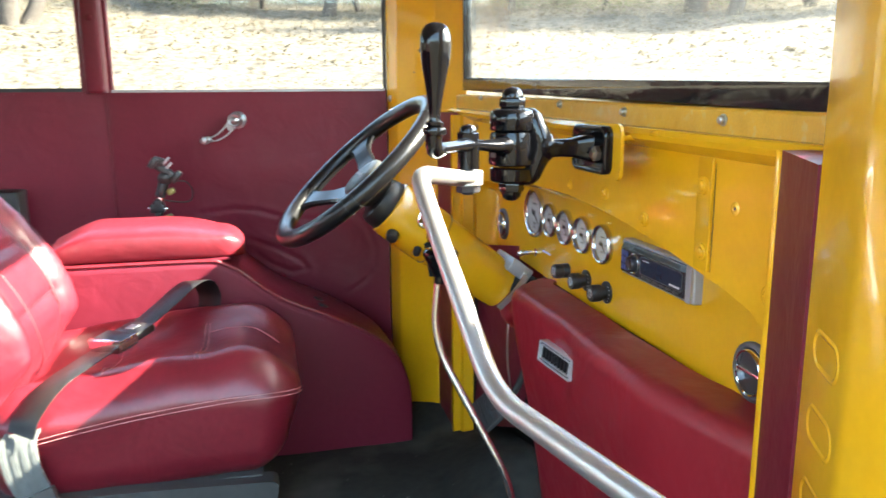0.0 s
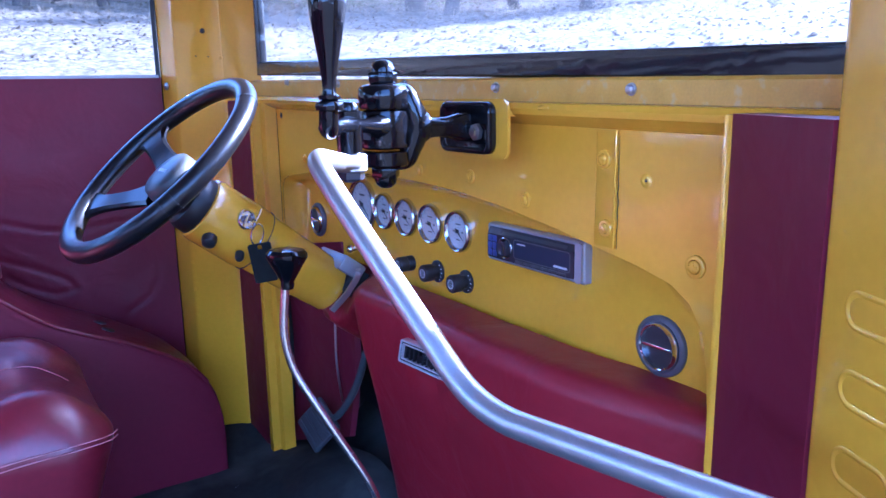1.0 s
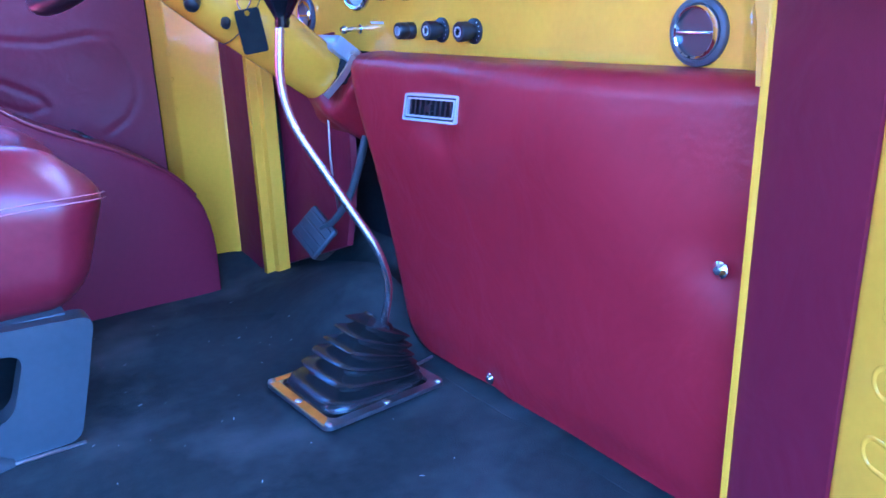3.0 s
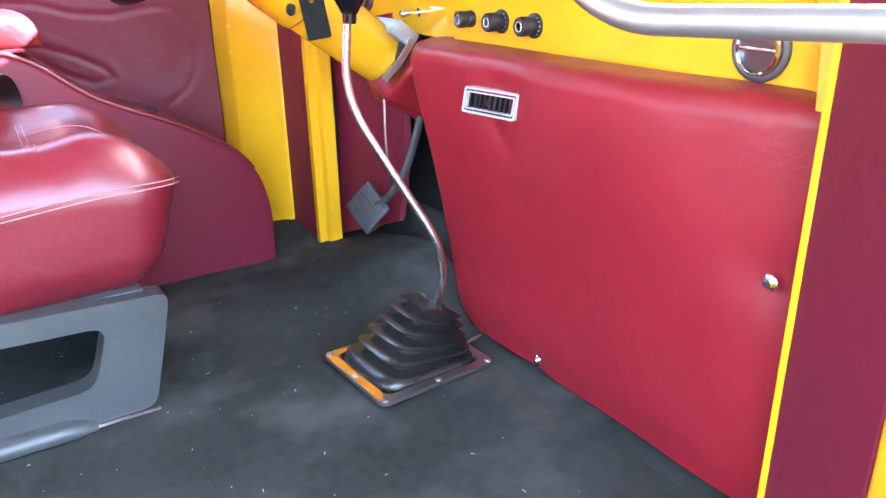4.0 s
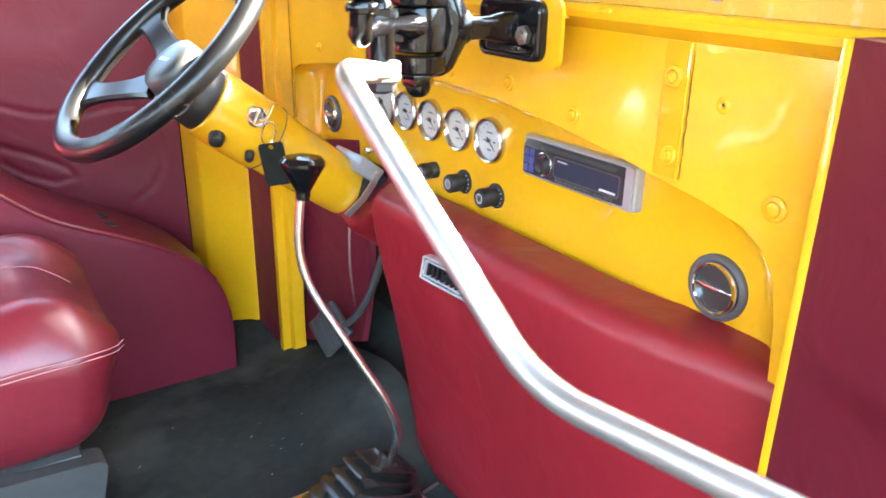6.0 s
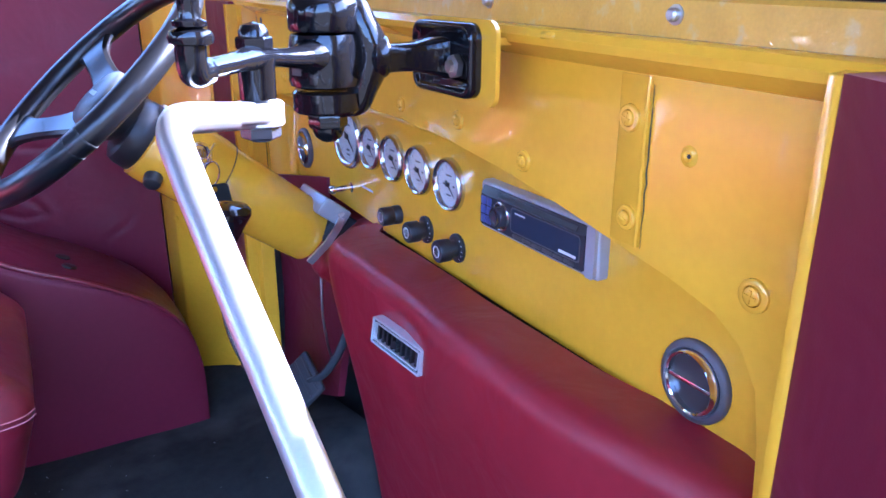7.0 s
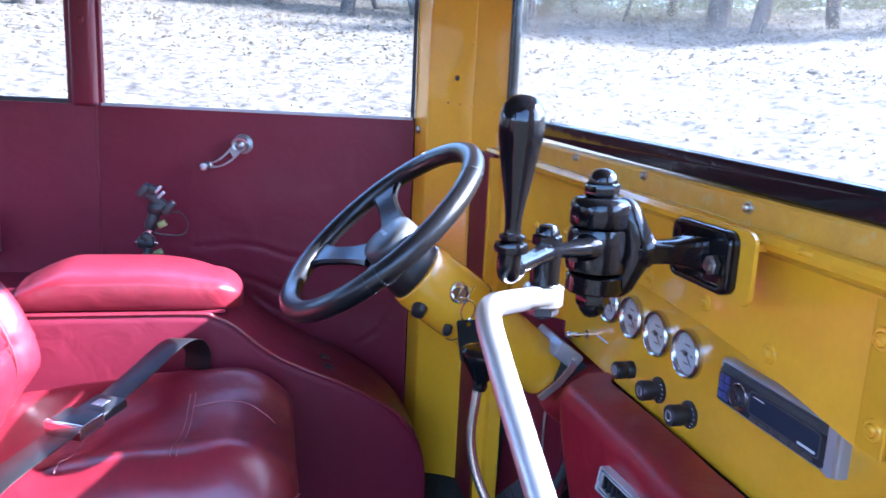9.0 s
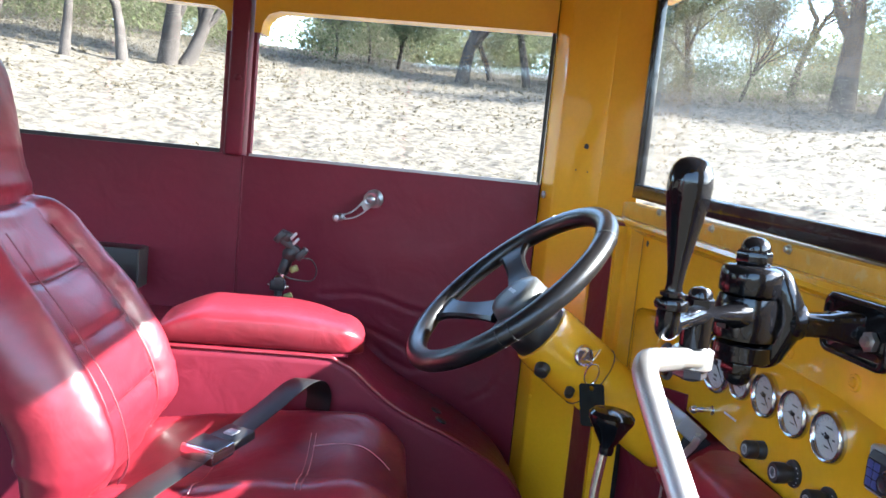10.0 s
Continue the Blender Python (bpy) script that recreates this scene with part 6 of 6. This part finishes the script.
def tufts(name, count, seed, r0, r1, a0, a1, hmin, hmax, mat, label, slim=1.0):
    rng = random.Random(seed)
    vs, fs = [], []
    for _ in range(count):
        r = math.sqrt(rng.uniform(r0 * r0, r1 * r1))
        a = radians(rng.uniform(a0, a1))
        x, y = r * math.cos(a), 1 + r * math.sin(a)
        if noise.noise((x * .5, y * .5, 11)) < rng.uniform(-.6, .25):
            continue
        z = hill(x, y) - 0.02
        n = rng.randint(8, 12) if slim == 1.0 else rng.randint(7, 11)
        sz = rng.uniform(hmin, hmax)
        if slim == 1.0:
            rr = sz * rng.uniform(0.6, 1.6)
            k = len(vs)
            vs.append((x, y, z + sz * rng.uniform(.5, .8)))
            for j in range(7):
                b = j * .8976 + rng.uniform(-.3, .3)
                q = rr * rng.uniform(.7, 1.2)
                vs.append((x + math.cos(b) * q * .5, y + math.sin(b) * q * .5, z + sz * rng.uniform(.3, .55)))
                vs.append((x + math.cos(b) * q, y + math.sin(b) * q, z - .01))
            for j in range(7):
                i1, i2 = k + 1 + 2 * j, k + 1 + 2 * ((j + 1) % 7)
                fs += [(k, i1, i2), (i1, i1 + 1, i2 + 1, i2)]
        for _ in range(n):
            b = rng.uniform(0, 6.283)
            sp = rng.uniform(.15, 1.0) * sz
            w = rng.uniform(.06, .15) * sz * slim
            bx, by = x + math.cos(b) * sp * .35, y + math.sin(b) * sp * .35
            tx, ty, tz = x + math.cos(b) * sp * 1.1, y + math.sin(b) * sp * 1.1, z + sz * rng.uniform(.5, 1.0)
            px, py = -math.sin(b) * w, math.cos(b) * w
            k = len(vs)
            vs += [(bx + px, by + py, z), (bx - px, by - py, z), ((bx + tx) / 2 + px * .8, (by + ty) / 2 + py * .8, z + (tz - z) * .75), ((bx + tx) / 2 - px * .8, (by + ty) / 2 - py * .8, z + (tz - z) * .75), (tx, ty, tz)]
            fs += [(k, k + 1, k + 3, k + 2), (k + 2, k + 3, k + 4)]
    me = bpy.data.meshes.new(name)
    me.from_pydata(vs, [], fs)
    me.materials.append(mat)
    return tagged(new(name, me), label, "grass", kind="stuff")


tufts("dry_grass", 12000, 3, 4, 17, -20, 150, 0.018, 0.052, GRASS, "pale dry grass tufts on the rising ground")
tufts("dry_grass_far", 14000, 4, 16, 30, -15, 145, 0.035, 0.08, GRASS, "pale dry grass tufts further up the slope")
tufts("undergrowth", 8000, 5, 23.0, 34, 20, 160, 0.08, 0.34, BRUSH, "tangled brown undergrowth below the oaks", 0.10)


def tree(x, y, h, seed, lean=0.0, leaves=9000, stout=1.0, low=0.16):
    rng = random.Random(seed)
    t = thing("oak_tree", "gnarled live oak with a dark trunk and grey-green leaves", "tree", "oaks beyond the field")
    z0 = hill(x, y) - 0.2
    bm = B()
    tips = []

    def limb(p, d, length, r, depth):
        pts = [p]
        q = p.copy()
        dd = d.copy()
        n = 5
        for _ in range(n):
            k = 0.14 if depth == 0 else 0.3
            dd = (dd + Vector((rng.uniform(-k, k), rng.uniform(-k, k), rng.uniform(-.12, .2)))).normalized()
            q = q + dd * length / n
            pts.append(q.copy())
        sweep(bm, pts, lambda k: r * (1 - .55 * k), 8 if depth < 2 else 5)
        if depth >= 3:
            tips.extend(pts[2:])
            return
        for _ in range(rng.randint(2, 4)):
            k = rng.randint(2, n)
            nd = (dd + Vector((rng.uniform(-1, 1), rng.uniform(-1, 1), rng.uniform(-.1, .6))) * .9).normalized()
            limb(pts[k].copy(), nd, length * rng.uniform(.55, .8), r * .5, depth + 1)
        tips.append(pts[-1])

    base = Vector((x, y, z0))
    limb(base, Vector((lean, rng.uniform(-.15, .15), 1)).normalized(), h * .42, h * .031 * stout, 0)
    part("trunk", bm, BARK, t, angle=80)
    vs, fs = [], []
    for _ in range(leaves * 2):
        c = rng.choice(tips) + Vector((rng.gauss(0, 1), rng.gauss(0, 1), rng.gauss(0, .8))) * h * .06
        if c.z < z0 + h * low:
            continue
        s = rng.uniform(.028, .055) * h / 7
        u = Vector((rng.gauss(0, 1), rng.gauss(0, 1), rng.gauss(0, 1))).normalized()
        w = u.orthogonal().normalized()
        k = len(vs)
        vs += [c - u * s, c + w * s * .5, c + u * s, c - w * s * .5]
        fs.append((k, k + 1, k + 2, k + 3))
    me = bpy.data.meshes.new("crown")
    me.from_pydata(vs, [], fs)
    me.materials.append(LEAF)
    o = new("crown", me)
    o.parent = t


# bearing, distance, height, lean, stoutness, where the crown begins
OAKS = [(112.0, 22.5, 6.5, 0.05, 0.8, .2), (108.4, 23.0, 6.5, -0.1, 0.9, .2), (105.6, 24.0, 8.5, 0.1, 1.2, .2), (104.6, 24.2, 8.0, 0.55, 1.0, .2),
        (94.0, 31.5, 4.2, 0.0, 0.5, .02), (91.5, 32.0, 4.6, 0.1, 0.5, .02), (89.3, 31.0, 4.8, -0.1, 0.6, .02),
        (84.6, 28.0, 8.0, 0.12, 1.1, .22), (82.3, 29.5, 7.0, -0.45, 0.6, .25), (79.6, 29.0, 7.5, -0.2, 0.8, .22), (75.5, 33.0, 6.0, 0.2, 0.7, .1),
        (71.2, 28.5, 7.5, 0.1, 0.8, .18), (68.0, 31.0, 7.0, -0.3, 0.7, .15), (64.8, 28.5, 6.5, 0.15, 0.4, .25), (61.5, 31.5, 7.5, 0.2, 0.8, .15),
        (58.3, 27.5, 10.0, 0.1, 1.4, .2), (55.8, 26.5, 9.0, 0.25, 1.0, .2), (51.0, 28.0, 8.0, -0.2, 1.0, .2), (46.0, 27.0, 8.5, 0.3, 1.0, .2), (40.0, 28.0, 8.0, 0.1, 1.0, .2),
        (116.5, 23.0, 7.0, 0.2, 0.9, .2), (121.0, 25.0, 7.5, -0.2, 1.0, .2), (127.0, 24.0, 7.5, 0.2, 1.0, .2), (134.0, 26.0, 8.0, 0.0, 1.0, .2), (142.0, 25.0, 8.0, 0.2, 1.0, .2)]
for i, (bearing, r, h, lean, stout, low) in enumerate(OAKS):
    a = radians(bearing)
    tree(r * math.cos(a), 0.24 + r * math.sin(a), h, 100 + i, lean, 9000, stout, low)
# belts of woodland and dry thicket further off: leaf clumps that nobody could count
def belt_of_clumps(name, label, mat, count, seed, r0, r1, zlo, zhi, slim, leaves, size=(0.03, 0.065)):
    rng = random.Random(seed)
    vs, fs = [], []
    for _ in range(count):
        a, r = radians(rng.uniform(40, 134)), rng.uniform(r0, r1)
        x, y = r * math.cos(a), 1 + r * math.sin(a)
        c = Vector((x, y, hill(x, y) + rng.uniform(zlo, zhi) * (0.5 + 0.9 * noise.noise((x * .12, y * .12, 4)))))
        s = rng.uniform(0.4, 1.1)
        if noise.noise((x * .22, y * .22, 9)) < -0.38 or 95.3 < math.degrees(a) < 99.6:
            continue
        for _ in range(leaves):
            p = c + Vector((rng.gauss(0, s), rng.gauss(0, s), rng.gauss(0, s * .7)))
            u = Vector((rng.gauss(0, 1), rng.gauss(0, 1), rng.gauss(0, 1))).normalized()
            w = u.orthogonal().normalized()
            q = rng.uniform(*size)
            k = len(vs)
            vs += [p - u * q, p + w * q * slim, p + u * q, p - w * q * slim]
            fs.append((k, k + 1, k + 2, k + 3))
    me = bpy.data.meshes.new(name)
    me.from_pydata(vs, [], fs)
    me.materials.append(mat)
    tagged(new(name, me), label, "woodland", kind="stuff")


belt_of_clumps("far_woodland", "far belt of grey-green woodland behind the field", LEAF, 560, 77, 28, 44, 0.6, 6.5, 0.5, 850)
belt_of_clumps("distant_woodland", "hazy grey-green wood behind the oaks", LEAF, 260, 79, 42, 56, 0.2, 8.5, 0.6, 420, (0.10, 0.2))
belt_of_clumps("dry_thicket", "bare tan thicket under the oaks", BRUSH, 300, 78, 25.5, 38, 0.2, 4.0, 0.2, 600)
